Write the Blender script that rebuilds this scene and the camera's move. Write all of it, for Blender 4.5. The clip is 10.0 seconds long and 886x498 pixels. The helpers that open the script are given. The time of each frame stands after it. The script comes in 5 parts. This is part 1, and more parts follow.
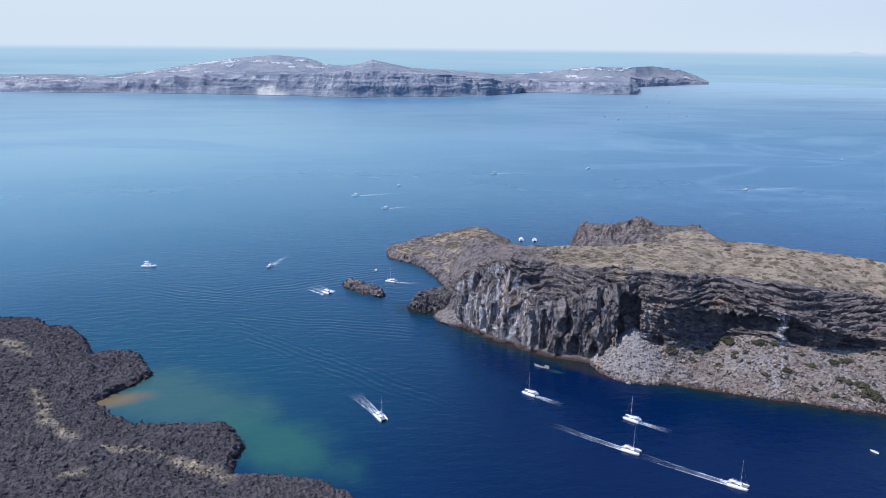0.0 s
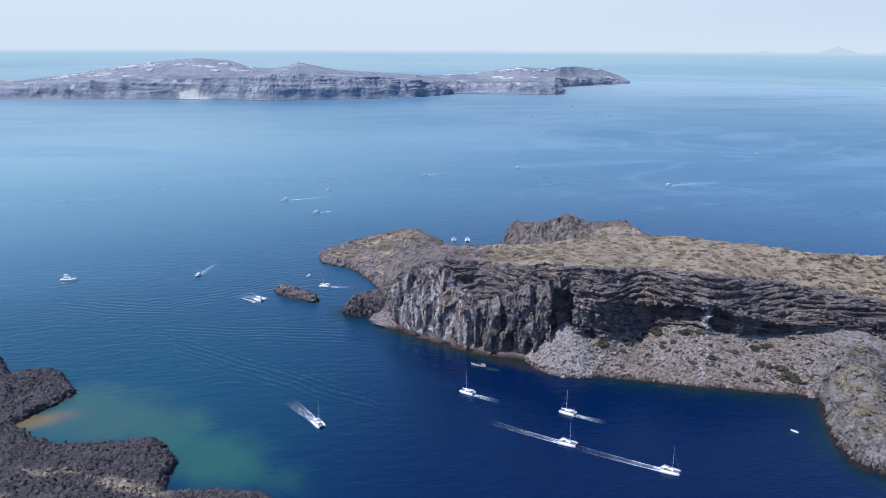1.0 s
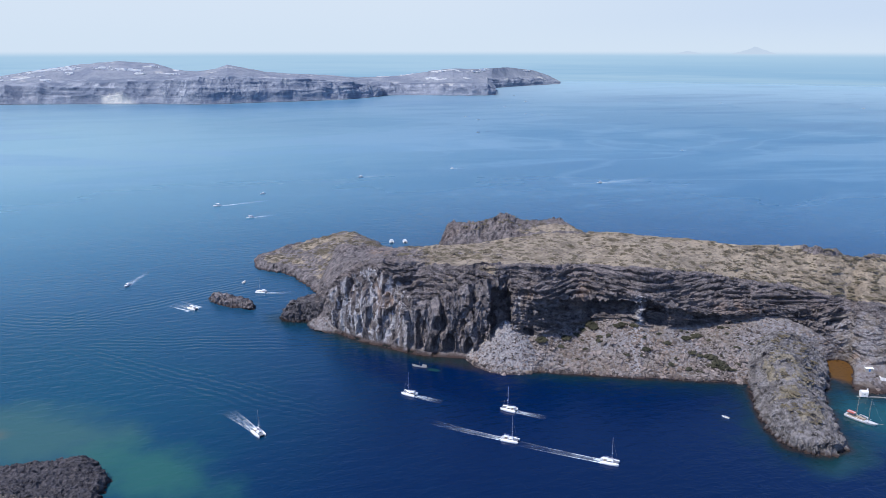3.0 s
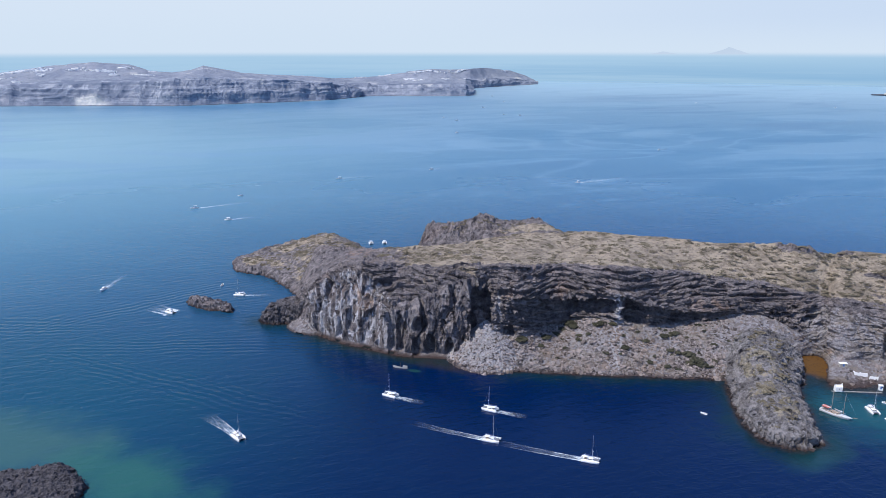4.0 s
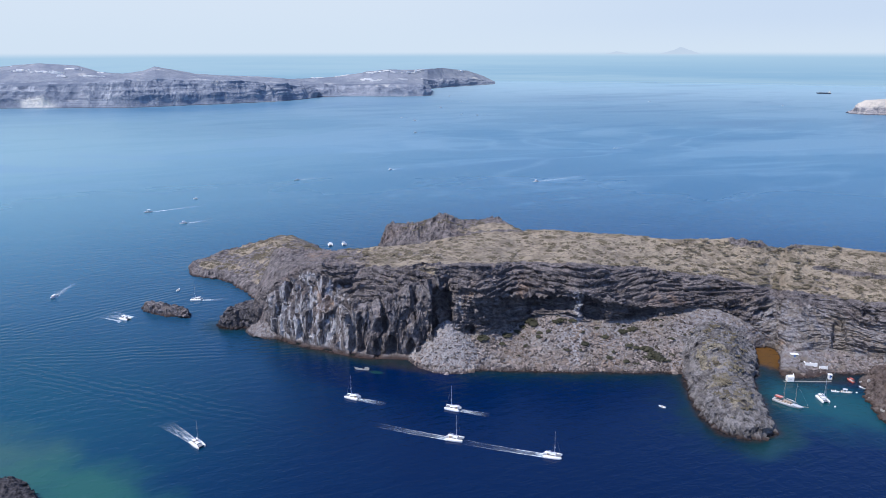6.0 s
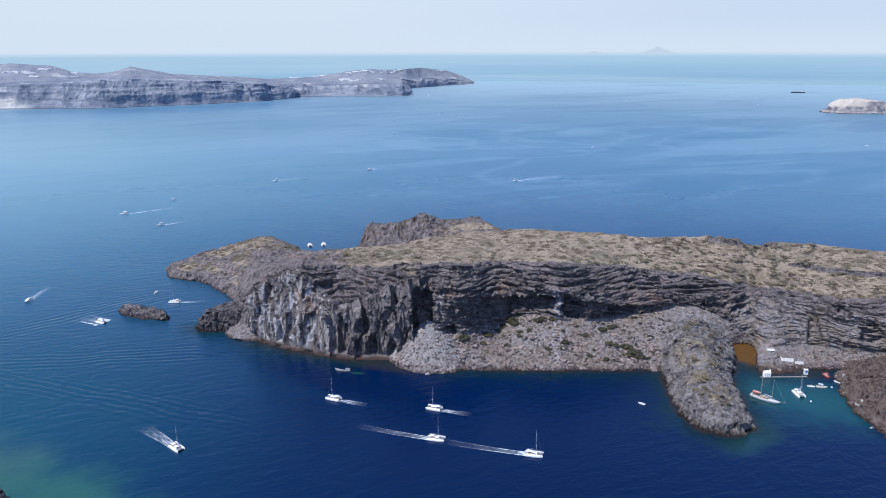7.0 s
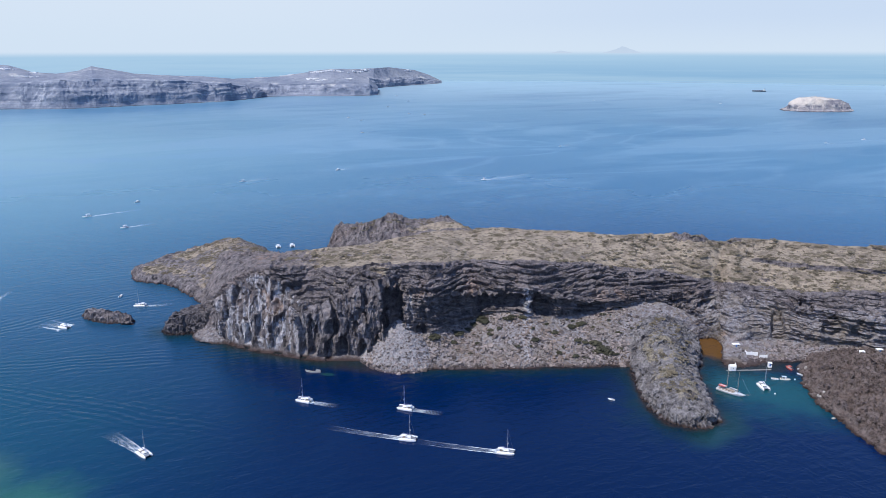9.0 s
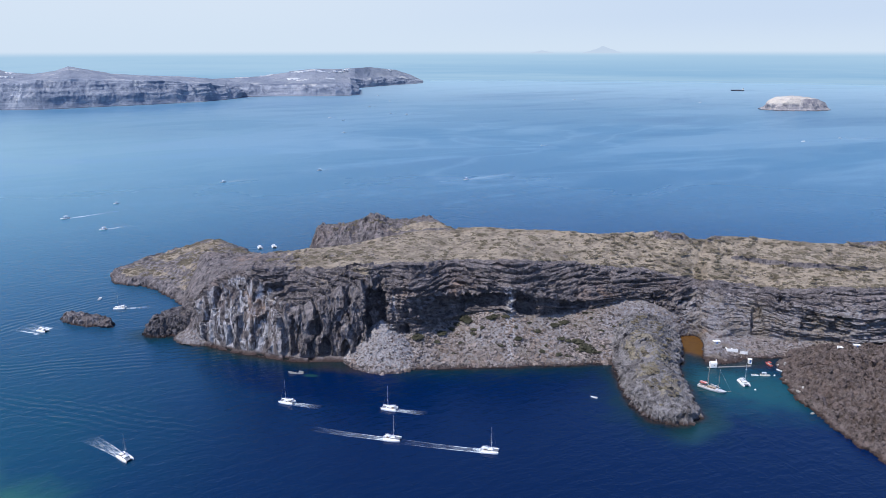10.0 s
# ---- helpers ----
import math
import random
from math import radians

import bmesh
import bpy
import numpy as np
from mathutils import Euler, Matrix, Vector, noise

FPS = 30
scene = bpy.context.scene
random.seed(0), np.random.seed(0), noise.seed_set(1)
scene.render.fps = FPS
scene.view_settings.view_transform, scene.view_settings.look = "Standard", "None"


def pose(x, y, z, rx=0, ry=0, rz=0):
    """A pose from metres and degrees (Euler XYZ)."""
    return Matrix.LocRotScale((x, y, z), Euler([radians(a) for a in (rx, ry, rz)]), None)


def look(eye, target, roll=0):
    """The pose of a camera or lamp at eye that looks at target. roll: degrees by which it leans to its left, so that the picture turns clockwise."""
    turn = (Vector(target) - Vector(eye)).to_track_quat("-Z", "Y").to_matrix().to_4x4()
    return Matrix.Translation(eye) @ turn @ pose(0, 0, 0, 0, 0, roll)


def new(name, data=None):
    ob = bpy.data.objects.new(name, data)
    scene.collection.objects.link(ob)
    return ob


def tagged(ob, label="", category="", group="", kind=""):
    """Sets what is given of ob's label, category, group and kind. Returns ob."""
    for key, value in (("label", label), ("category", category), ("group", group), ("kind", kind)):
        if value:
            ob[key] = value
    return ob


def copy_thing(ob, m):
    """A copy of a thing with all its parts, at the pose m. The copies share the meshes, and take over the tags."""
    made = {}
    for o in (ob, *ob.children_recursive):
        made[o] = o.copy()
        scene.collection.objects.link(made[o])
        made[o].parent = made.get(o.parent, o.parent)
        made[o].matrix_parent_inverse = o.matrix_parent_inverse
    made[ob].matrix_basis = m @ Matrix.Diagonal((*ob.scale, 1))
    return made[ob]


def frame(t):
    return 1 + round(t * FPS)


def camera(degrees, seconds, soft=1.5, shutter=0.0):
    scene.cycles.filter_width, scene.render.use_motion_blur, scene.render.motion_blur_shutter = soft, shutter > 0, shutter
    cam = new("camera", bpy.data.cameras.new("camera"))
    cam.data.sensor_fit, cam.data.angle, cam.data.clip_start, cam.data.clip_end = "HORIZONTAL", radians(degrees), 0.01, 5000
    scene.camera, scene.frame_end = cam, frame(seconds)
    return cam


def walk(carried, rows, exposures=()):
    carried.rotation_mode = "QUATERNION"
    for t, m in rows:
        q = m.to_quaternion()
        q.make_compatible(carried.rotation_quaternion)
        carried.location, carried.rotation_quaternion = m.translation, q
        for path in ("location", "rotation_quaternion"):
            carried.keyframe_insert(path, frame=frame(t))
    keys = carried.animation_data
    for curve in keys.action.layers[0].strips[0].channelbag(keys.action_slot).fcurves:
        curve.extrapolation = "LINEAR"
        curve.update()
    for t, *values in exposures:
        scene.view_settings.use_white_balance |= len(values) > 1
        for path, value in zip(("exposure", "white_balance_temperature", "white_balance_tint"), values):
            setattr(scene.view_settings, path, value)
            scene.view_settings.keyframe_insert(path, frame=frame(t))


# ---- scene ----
cam = camera(63.3, 10.0, soft=0.55)
EYE = 215.0
# seconds, yaw, pitch, roll of a drone that hovers and turns
ROWS = [
    (0.0, -5.495, -15.983, 0.577),
    (0.5, -8.976, -15.874, 0.359),
    (1.0, -11.013, -15.821, 0.251),
    (1.5, -12.746, -15.774, 0.167),
    (2.0, -14.259, -15.740, 0.108),
    (2.5, -15.279, -15.724, 0.071),
    (4.0, -17.839, -15.656, -0.021),
    (4.5, -18.665, -15.645, -0.010),
    (5.0, -19.480, -15.646, -0.044),
    (5.5, -20.311, -15.644, -0.078),
    (7.0, -22.779, -15.658, -0.092),
    (7.5, -23.531, -15.672, -0.091),
    (8.0, -24.100, -15.685, -0.067),
    (8.5, -24.674, -15.698, -0.074),
    (9.0, -25.295, -15.707, -0.071),
    (9.5, -26.001, -15.706, -0.074),
    (10.0, -26.727, -15.722, -0.080),
]
EXPOSURE = 0.12
walk(cam, [(t, pose(0, 0, EYE, 90 + pitch, 0, yaw) @ pose(0, 0, 0, 0, 0, roll)) for t, yaw, pitch, roll in ROWS],
     [(0.0, EXPOSURE), (10.0, EXPOSURE)])

# ---- light: a high summer sun ahead to the left, hazy sky ----
SUN_AZ, SUN_EL = -99.0, 56.0          # degrees from +y towards +x, above the horizon
world = bpy.data.worlds.new("world")
scene.world = world
world.use_nodes = True
wn = world.node_tree.nodes
sky = wn.new("ShaderNodeTexSky")
sky.sky_type = "NISHITA"
sky.sun_disc = False
sky.sun_elevation = radians(SUN_EL)
sky.sun_rotation = radians(SUN_AZ)
sky.altitude = 200
sky.air_density = 1.0
sky.dust_density = 0.3
sky.ozone_density = 5.0
wn["Background"].inputs["Strength"].default_value = 0.172
veil = wn.new("ShaderNodeMix")          # even sea haze over the clear sky
veil.data_type, veil.blend_type = "RGBA", "ADD"
veil.inputs["Factor"].default_value = 1.0
veil.inputs[7].default_value = (0.45, 0.62, 0.80, 1)
cool = wn.new("ShaderNodeMix")
cool.data_type, cool.blend_type = "RGBA", "MULTIPLY"
cool.inputs["Factor"].default_value = 1.0
cool.inputs[7].default_value = (0.72, 0.79, 1.06, 1)
world.node_tree.links.new(sky.outputs["Color"], cool.inputs[6])
world.node_tree.links.new(cool.outputs[2], veil.inputs[6])
world.node_tree.links.new(veil.outputs[2], wn["Background"].inputs["Color"])

lamp = bpy.data.lights.new("sun", "SUN")
lamp.energy, lamp.angle, lamp.color = 4.5, radians(0.55), (1.0, 0.955, 0.91)
sun = new("sun", lamp)
sun_dir = Vector((math.sin(radians(SUN_AZ)) * math.cos(radians(SUN_EL)), math.cos(radians(SUN_AZ)) * math.cos(radians(SUN_EL)), math.sin(radians(SUN_EL))))
sun.matrix_world = look(sun_dir * 900, (0, 0, 0))


# ---- noise on arrays ----
def lattice(ix, iy, iz, seed):
    h = (ix * 374761393 + iy * 668265263 + iz * 1442695041 + seed * 974711) & 0xFFFFFFFF
    h = ((h ^ (h >> 13)) * 1274126177) & 0xFFFFFFFF
    h = ((h ^ (h >> 15)) * 2246822519) & 0xFFFFFFFF
    return ((h ^ (h >> 16)) & 0xFFFF) / 32767.5 - 1.0


def value_noise(x, y, z, seed=0):
    """Smooth noise in -1..1 at arrays of places."""
    fx, fy, fz = np.floor(x), np.floor(y), np.floor(z)
    ix, iy, iz = fx.astype(np.int64), fy.astype(np.int64), fz.astype(np.int64)
    u, v, w = x - fx, y - fy, z - fz
    u, v, w = (a * a * a * (a * (a * 6 - 15) + 10) for a in (u, v, w))
    out = 0
    for dx, wx in ((0, 1 - u), (1, u)):
        for dy, wy in ((0, 1 - v), (1, v)):
            for dz, wz in ((0, 1 - w), (1, w)):
                out = out + wx * wy * wz * lattice(ix + dx, iy + dy, iz + dz, seed)
    return out


def fbm(x, y, z, size, octaves=4, seed=0, gain=0.5, ridged=False):
    x, y, z = np.broadcast_arrays(np.asarray(x, float) / size, np.asarray(y, float) / size, np.asarray(z, float) / size)
    total, amp, norm = 0, 1.0, 0.0
    for k in range(octaves):
        n = value_noise(x, y, z, seed + 31 * k)
        total = total + amp * (1 - 2 * np.abs(n) if ridged else n)
        norm += amp
        amp *= gain
        x, y, z = 1.62 * x - 1.18 * y + 3.7, 1.18 * x + 1.62 * y + 1.9, 2.03 * z + 5.1
    return total / norm


def cells(x, y, z, size, seed=0):
    """Fractured blocks: a random value for the nearest cell, and a slant across it."""
    x, y, z = np.broadcast_arrays(np.asarray(x, float) / size, np.asarray(y, float) / size, np.asarray(z, float) / size)
    ix, iy, iz = (np.floor(a).astype(np.int64) for a in (x, y, z))
    best, value, slant = np.full(x.shape, 1e9), np.zeros(x.shape), np.zeros(x.shape)
    for dx in (-1, 0, 1):
        for dy in (-1, 0, 1):
            for dz in (-1, 0, 1):
                a, b, c = ix + dx, iy + dy, iz + dz
                r1, r2, r3 = lattice(a, b, c, seed), lattice(a, b, c, seed + 7), lattice(a, b, c, seed + 13)
                ox, oy, oz = x - a - 0.5 - 0.45 * r1, y - b - 0.5 - 0.45 * r2, z - c - 0.5 - 0.45 * r3
                d = ox * ox + oy * oy + oz * oz
                near = d < best
                best = np.where(near, d, best)
                value = np.where(near, lattice(a, b, c, seed + 29), value)
                slant = np.where(near, r2 * ox + r3 * oy + r1 * oz, slant)
    return value, slant


def smooth(a, b, x):
    t = np.clip((x - a) / (b - a), 0, 1)
    return t * t * (3 - 2 * t)


def spline(values, s):
    """Catmull-Rom through rows of values, s in 0..len-1."""
    v = np.asarray(values, float)
    n = len(v)
    i = np.clip(np.floor(s).astype(int), 0, n - 2)
    t = (s - i)[:, None]
    p0, p1, p2, p3 = v[np.maximum(i - 1, 0)], v[i], v[i + 1], v[np.minimum(i + 2, n - 1)]
    return 0.5 * (2 * p1 + (p2 - p0) * t + (2 * p0 - 5 * p1 + 4 * p2 - p3) * t**2 + (3 * p1 - p0 - 3 * p2 + p3) * t**3)


def inside_distance(px, py, polygon):
    """Signed distance to a closed outline in plan, positive inside."""
    best, inside = np.full(px.shape, 1e9), np.zeros(px.shape, bool)
    for (ax, ay), (bx, by) in zip(polygon, polygon[1:] + polygon[:1]):
        ex, ey = bx - ax, by - ay
        t = np.clip(((px - ax) * ex + (py - ay) * ey) / (ex * ex + ey * ey), 0, 1)
        best = np.minimum(best, np.hypot(px - ax - t * ex, py - ay - t * ey))
        cross = ((ay > py) != (by > py)) & (px < (bx - ax) * (py - ay) / (by - ay + 1e-12) + ax)
        inside ^= cross
    return np.where(inside, best, -best)


def grid_mesh(name, place, keep=None, zones=None, smooth_faces=True):
    """A mesh over a grid of places (rows, columns, 3); keep: which cells; zones: a colour a point."""
    nr, nc = place.shape[:2]
    idx = np.arange(nr * nc).reshape(nr, nc)
    quads = np.stack([idx[:-1, :-1], idx[:-1, 1:], idx[1:, 1:], idx[1:, :-1]], -1)
    quads = quads[keep] if keep is not None else quads.reshape(-1, 4)
    used, quads = np.unique(quads, return_inverse=True)
    return raw_mesh(name, place.reshape(-1, 3)[used], quads.reshape(-1, 4), None if zones is None else zones.reshape(-1, 4)[used], smooth_faces)


def raw_mesh(name, verts, faces, zones=None, smooth_faces=True):
    """A mesh from arrays of places and of faces with equally many corners."""
    me = bpy.data.meshes.new(name)
    faces = np.asarray(faces, np.int32)
    me.vertices.add(len(verts))
    me.vertices.foreach_set("co", np.asarray(verts, np.float32).ravel())
    me.loops.add(faces.size)
    me.loops.foreach_set("vertex_index", faces.ravel())
    me.polygons.add(len(faces))
    me.polygons.foreach_set("loop_start", np.arange(0, faces.size, faces.shape[1], dtype=np.int32))
    me.polygons.foreach_set("use_smooth", np.full(len(faces), smooth_faces))
    me.update(calc_edges=True)
    me.validate()
    if zones is not None:
        at = me.attributes.new("zone", "FLOAT_COLOR", "POINT")
        at.data.foreach_set("color", np.asarray(zones, np.float32).ravel())
    return me


# ---- materials ----
class Nodes:
    """Small helper to write node trees in lines."""

    def __init__(self, name):
        self.mat = bpy.data.materials.new(name)
        self.mat.use_nodes = True
        self.tree = self.mat.node_tree
        self.bsdf = self.tree.nodes["Principled BSDF"]
        self.out = self.tree.nodes["Material Output"]

    def put(self, socket, value):
        if hasattr(value, "is_output"):
            self.tree.links.new(value, socket)
        elif isinstance(value, (tuple, list)) and len(value) == 3 and socket.type == "RGBA":
            socket.default_value = (*value, 1)
        else:
            socket.default_value = value

    def add(self, kind, **sockets):
        n = self.tree.nodes.new(kind)
        for k, v in sockets.items():
            self.put(n.inputs[k], v)
        return n

    def math(self, op, a, b=0.0, clamp=False):
        n = self.tree.nodes.new("ShaderNodeMath")
        n.operation, n.use_clamp = op, clamp
        self.put(n.inputs[0], a)
        self.put(n.inputs[1], b)
        return n.outputs[0]

    def vmath(self, op, a, b=(0, 0, 0)):
        n = self.tree.nodes.new("ShaderNodeVectorMath")
        n.operation = op
        self.put(n.inputs[0], a)
        self.put(n.inputs[1], b)
        return n.outputs["Value"] if op in ("LENGTH", "DISTANCE", "DOT_PRODUCT") else n.outputs["Vector"]

    def place(self):
        return self.tree.nodes.new("ShaderNodeNewGeometry").outputs["Position"]

    def noise(self, size, detail=4.0, rough=0.55, vector=None, stretch=(1, 1, 1), distortion=0.0):
        v = self.vmath("MULTIPLY", vector or self.place(), tuple(a / size for a in stretch))
        return self.add("ShaderNodeTexNoise", Vector=v, Scale=1.0, Detail=detail, Roughness=rough, Distortion=distortion).outputs["Fac"]

    def voronoi(self, size, vector=None, stretch=(1, 1, 1), feature="F1"):
        v = self.vmath("MULTIPLY", vector or self.place(), tuple(a / size for a in stretch))
        n = self.add("ShaderNodeTexVoronoi", Vector=v, Scale=1.0)
        n.feature = feature
        return n

    def ramp(self, fac, a, b, lo=0.0, hi=1.0):
        n = self.tree.nodes.new("ShaderNodeMapRange")
        n.interpolation_type = "SMOOTHSTEP"
        for k, v in zip(("Value", "From Min", "From Max", "To Min", "To Max"), (fac, a, b, lo, hi)):
            self.put(n.inputs[k], v)
        return n.outputs["Result"]

    def mix(self, fac, a, b, blend="MIX"):
        n = self.tree.nodes.new("ShaderNodeMix")
        n.data_type, n.blend_type = "RGBA", blend
        self.put(n.inputs["Factor"], fac)
        self.put(n.inputs[6], a)
        self.put(n.inputs[7], b)
        return n.outputs[2]

    def bump(self, height, distance, strength=1.0, normal=None):
        n = self.add("ShaderNodeBump", Height=height, Distance=distance, Strength=strength)
        if normal is not None:
            self.put(n.inputs["Normal"], normal)
        return n.outputs["Normal"]

    def zone(self):
        n = self.tree.nodes.new("ShaderNodeAttribute")
        n.attribute_name = "zone"
        sep = self.tree.nodes.new("ShaderNodeSeparateColor")
        self.tree.links.new(n.outputs["Color"], sep.inputs[0])
        return sep.outputs[0], sep.outputs[1], sep.outputs[2]

    def stain(self):
        n = self.tree.nodes.new("ShaderNodeAttribute")
        n.attribute_name = "stain"
        return n.outputs["Fac"]

    def done(self, color=None, rough=None, normal=None, **more):
        for k, v in (("Base Color", color), ("Roughness", rough), ("Normal", normal), *((k.replace("_", " "), v) for k, v in more.items())):
            if v is not None:
                self.put(self.bsdf.inputs[k], v)
        return self.mat


def make_sea():
    m = Nodes("sea_water")
    big = m.noise(420, 3, 0.6, stretch=(1.0, 2.2, 1), distortion=0.8)
    slick = m.ramp(big, 0.48, 0.60)
    tint = m.noise(160, 3, 0.5)
    milky = m.mix(tint, (0.0000, 0.0190, 0.064), (0.0002, 0.0270, 0.080))
    navy = m.mix(tint, (0.0000, 0.0078, 0.0390), (0.0000, 0.0108, 0.051))
    # shallows of the lava bay: green over pale bottom, rusty close inshore
    wob = m.math("MULTIPLY", m.math("SUBTRACT", m.noise(38, 4, 0.6), 0.5), 1.3)

    def blob(x, y, rx, ry, turn, lo, hi, rag=1.0):
        c, s = math.cos(radians(turn)), math.sin(radians(turn))
        d = m.vmath("SUBTRACT", m.place(), (x, y, 0))
        u = m.math("DIVIDE", m.vmath("DOT_PRODUCT", d, (c, s, 0)), rx)
        v = m.math("DIVIDE", m.vmath("DOT_PRODUCT", d, (-s, c, 0)), ry)
        r = m.math("SQRT", m.math("ADD", m.math("MULTIPLY", u, u), m.math("MULTIPLY", v, v)))
        return m.ramp(m.math("ADD", r, m.math("MULTIPLY", wob, rag)), lo, hi, 1.0, 0.0)

    lee = m.math("MAXIMUM", blob(260, 260, 360, 220, -30, 0.35, 1.3, 0.35), blob(140, 420, 120, 50, -42, 0.45, 1.3, 0.3))
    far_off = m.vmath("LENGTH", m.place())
    # open water pales with distance: air haze painted into the base colour
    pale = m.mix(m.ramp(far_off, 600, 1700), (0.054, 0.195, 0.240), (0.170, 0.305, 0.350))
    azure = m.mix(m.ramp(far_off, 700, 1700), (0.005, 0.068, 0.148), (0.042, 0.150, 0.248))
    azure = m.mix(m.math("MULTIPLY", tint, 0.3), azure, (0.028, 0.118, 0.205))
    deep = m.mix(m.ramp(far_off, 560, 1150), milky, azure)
    # left side: milky water together with painted haze
    left_milk_haze = blob(-640, 1800, 1350, 1700, 0, 0.1, 1.1, 0.06)
    deep = m.mix(m.math("MULTIPLY", left_milk_haze, 0.95), deep, pale)
    # strongest painted haze towards the edge of the sheet
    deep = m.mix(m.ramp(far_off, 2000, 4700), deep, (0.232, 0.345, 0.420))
    # the far cliffs' dark reflection, painted as a patch of bluer water
    deep = m.mix(m.math("MULTIPLY", blob(330, 2860, 900, 210, -3, 0.3, 1.25, 0.12), 0.65), deep, (0.050, 0.150, 0.265))
    # thin winding slicks on the open water
    wind = m.math("ABSOLUTE", m.math("SUBTRACT", m.noise(420, 2, 0.5, stretch=(0.6, 1.2, 1), distortion=1.1), 0.5))
    lines = m.math("MULTIPLY", m.ramp(wind, 0.0, 0.040, 1.0, 0.0), blob(1050, 1350, 1100, 620, -20, 0.3, 1.2))
    deep = m.mix(m.math("MULTIPLY", lines, 0.5), deep, (0.120, 0.235, 0.335))
    drift = m.noise(520, 4, 0.6, stretch=(0.45, 1.4, 1), distortion=1.2)
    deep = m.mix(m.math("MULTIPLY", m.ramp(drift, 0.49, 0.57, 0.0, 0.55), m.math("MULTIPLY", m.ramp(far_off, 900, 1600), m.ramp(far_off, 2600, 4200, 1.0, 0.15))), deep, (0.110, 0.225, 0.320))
    deep = m.mix(m.math("MULTIPLY", m.ramp(drift, 0.34, 0.46, 0.30, 0.0), m.math("MULTIPLY", m.math("SUBTRACT", 1.0, left_milk_haze), m.ramp(far_off, 900, 1600))), deep, (0.012, 0.085, 0.190))
    deep = m.mix(lee, deep, navy)
    teal = blob(-165, 490, 220, 150, -35, 0.2, 1.3, 0.5)
    green = blob(-126, 420, 74, 38, -28, 0.35, 1.25)
    green2 = blob(-58, 364, 50, 27, -42, 0.3, 1.3)
    rust = blob(-163, 421, 27, 10, 12, 0.1, 1.3)
    cove = blob(366, 296, 66, 40, -52, 0.3, 1.25)
    brown = blob(392, 326, 34, 10, -35, 0.3, 1.3)
    pond = blob(394, 362, 16, 26, -30, 0.6, 1.15)
    shore = blob(110, 478, 75, 11, -45, 0.3, 1.3)
    col = m.mix(m.math("MULTIPLY", teal, 0.8), deep, (0.002, 0.050, 0.082))
    col = m.mix(m.math("MULTIPLY", green, 0.75), col, (0.038, 0.098, 0.084))
    col = m.mix(m.math("MULTIPLY", green2, 0.8), col, (0.022, 0.096, 0.076))
    col = m.mix(m.math("MULTIPLY", rust, 0.65), col, (0.20, 0.125, 0.045))
    col = m.mix(m.math("MULTIPLY", cove, 0.8), col, (0.008, 0.070, 0.080))
    col = m.mix(m.math("MULTIPLY", brown, 0.7), col, (0.06, 0.036, 0.02))
    col = m.mix(m.math("MULTIPLY", shore, 0.7), col, (0.05, 0.03, 0.02))
    sunk = blob(120.6, 439.5, 5.5, 2.4, -35, 0.5, 1.2, 0.2)
    col = m.mix(m.math("MULTIPLY", sunk, 0.5), col, (0.020, 0.075, 0.050))
    tip = blob(303, 270, 30, 13, 20, 0.3, 1.3)
    col = m.mix(m.math("MULTIPLY", tip, 0.55), col, (0.020, 0.075, 0.070))
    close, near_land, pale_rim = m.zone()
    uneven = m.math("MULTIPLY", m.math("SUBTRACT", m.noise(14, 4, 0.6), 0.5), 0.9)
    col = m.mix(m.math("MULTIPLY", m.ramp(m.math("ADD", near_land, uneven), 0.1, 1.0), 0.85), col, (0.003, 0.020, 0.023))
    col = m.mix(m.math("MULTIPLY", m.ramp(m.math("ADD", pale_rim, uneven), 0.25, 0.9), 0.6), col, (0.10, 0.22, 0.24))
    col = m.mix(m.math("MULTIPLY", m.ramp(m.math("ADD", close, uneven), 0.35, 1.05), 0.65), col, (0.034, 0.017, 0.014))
    col = m.mix(m.math("MULTIPLY", pond, 0.95), col, (0.105, 0.052, 0.015))
    swell = m.noise(6.5, 3, 0.5, stretch=(0.5, 1.15, 1), distortion=0.3)
    cross = m.noise(5.0, 2, 0.5, stretch=(1.2, 0.5, 1), distortion=0.3)
    chop = m.noise(1.9, 3, 0.6, stretch=(0.75, 1.1, 1))
    # steeper ripples in the sheltered strait, long and low ones on the open sea
    near = m.ramp(far_off, 350, 1700, 1.0, 0.25)
    calm = m.math("MULTIPLY", near, m.ramp(big, 0.40, 0.66, 1.0, 0.7))

    def train(x, y, rx, ry, turn, length):
        """Long waves left by a boat that has passed."""
        c, k = math.cos(radians(turn)), math.sin(radians(turn))
        phase = m.math("ADD", m.vmath("DOT_PRODUCT", m.place(), (c * 6.283 / length, k * 6.283 / length, 0)), m.math("MULTIPLY", m.noise(45, 2, 0.4), 14.0))
        return m.math("MULTIPLY", m.math("SINE", phase), blob(x, y, rx, ry, turn + 90, 0.1, 1.2))

    trains = m.math("ADD", train(-40, 470, 150, 22, 48, 5.5), train(-155, 610, 70, 30, 70, 6.5))
    trains = m.math("ADD", trains, m.math("ADD", train(10, 520, 170, 26, 75, 6.0), train(-60, 640, 150, 28, 110, 7.0)))
    n0 = m.bump(trains, 0.09)
    n1 = m.bump(swell, m.math("MULTIPLY", calm, 0.50), normal=n0)
    n1 = m.bump(cross, m.math("MULTIPLY", calm, 0.22), normal=n1)
    n2 = m.bump(chop, m.math("MULTIPLY", calm, 0.20), normal=n1)
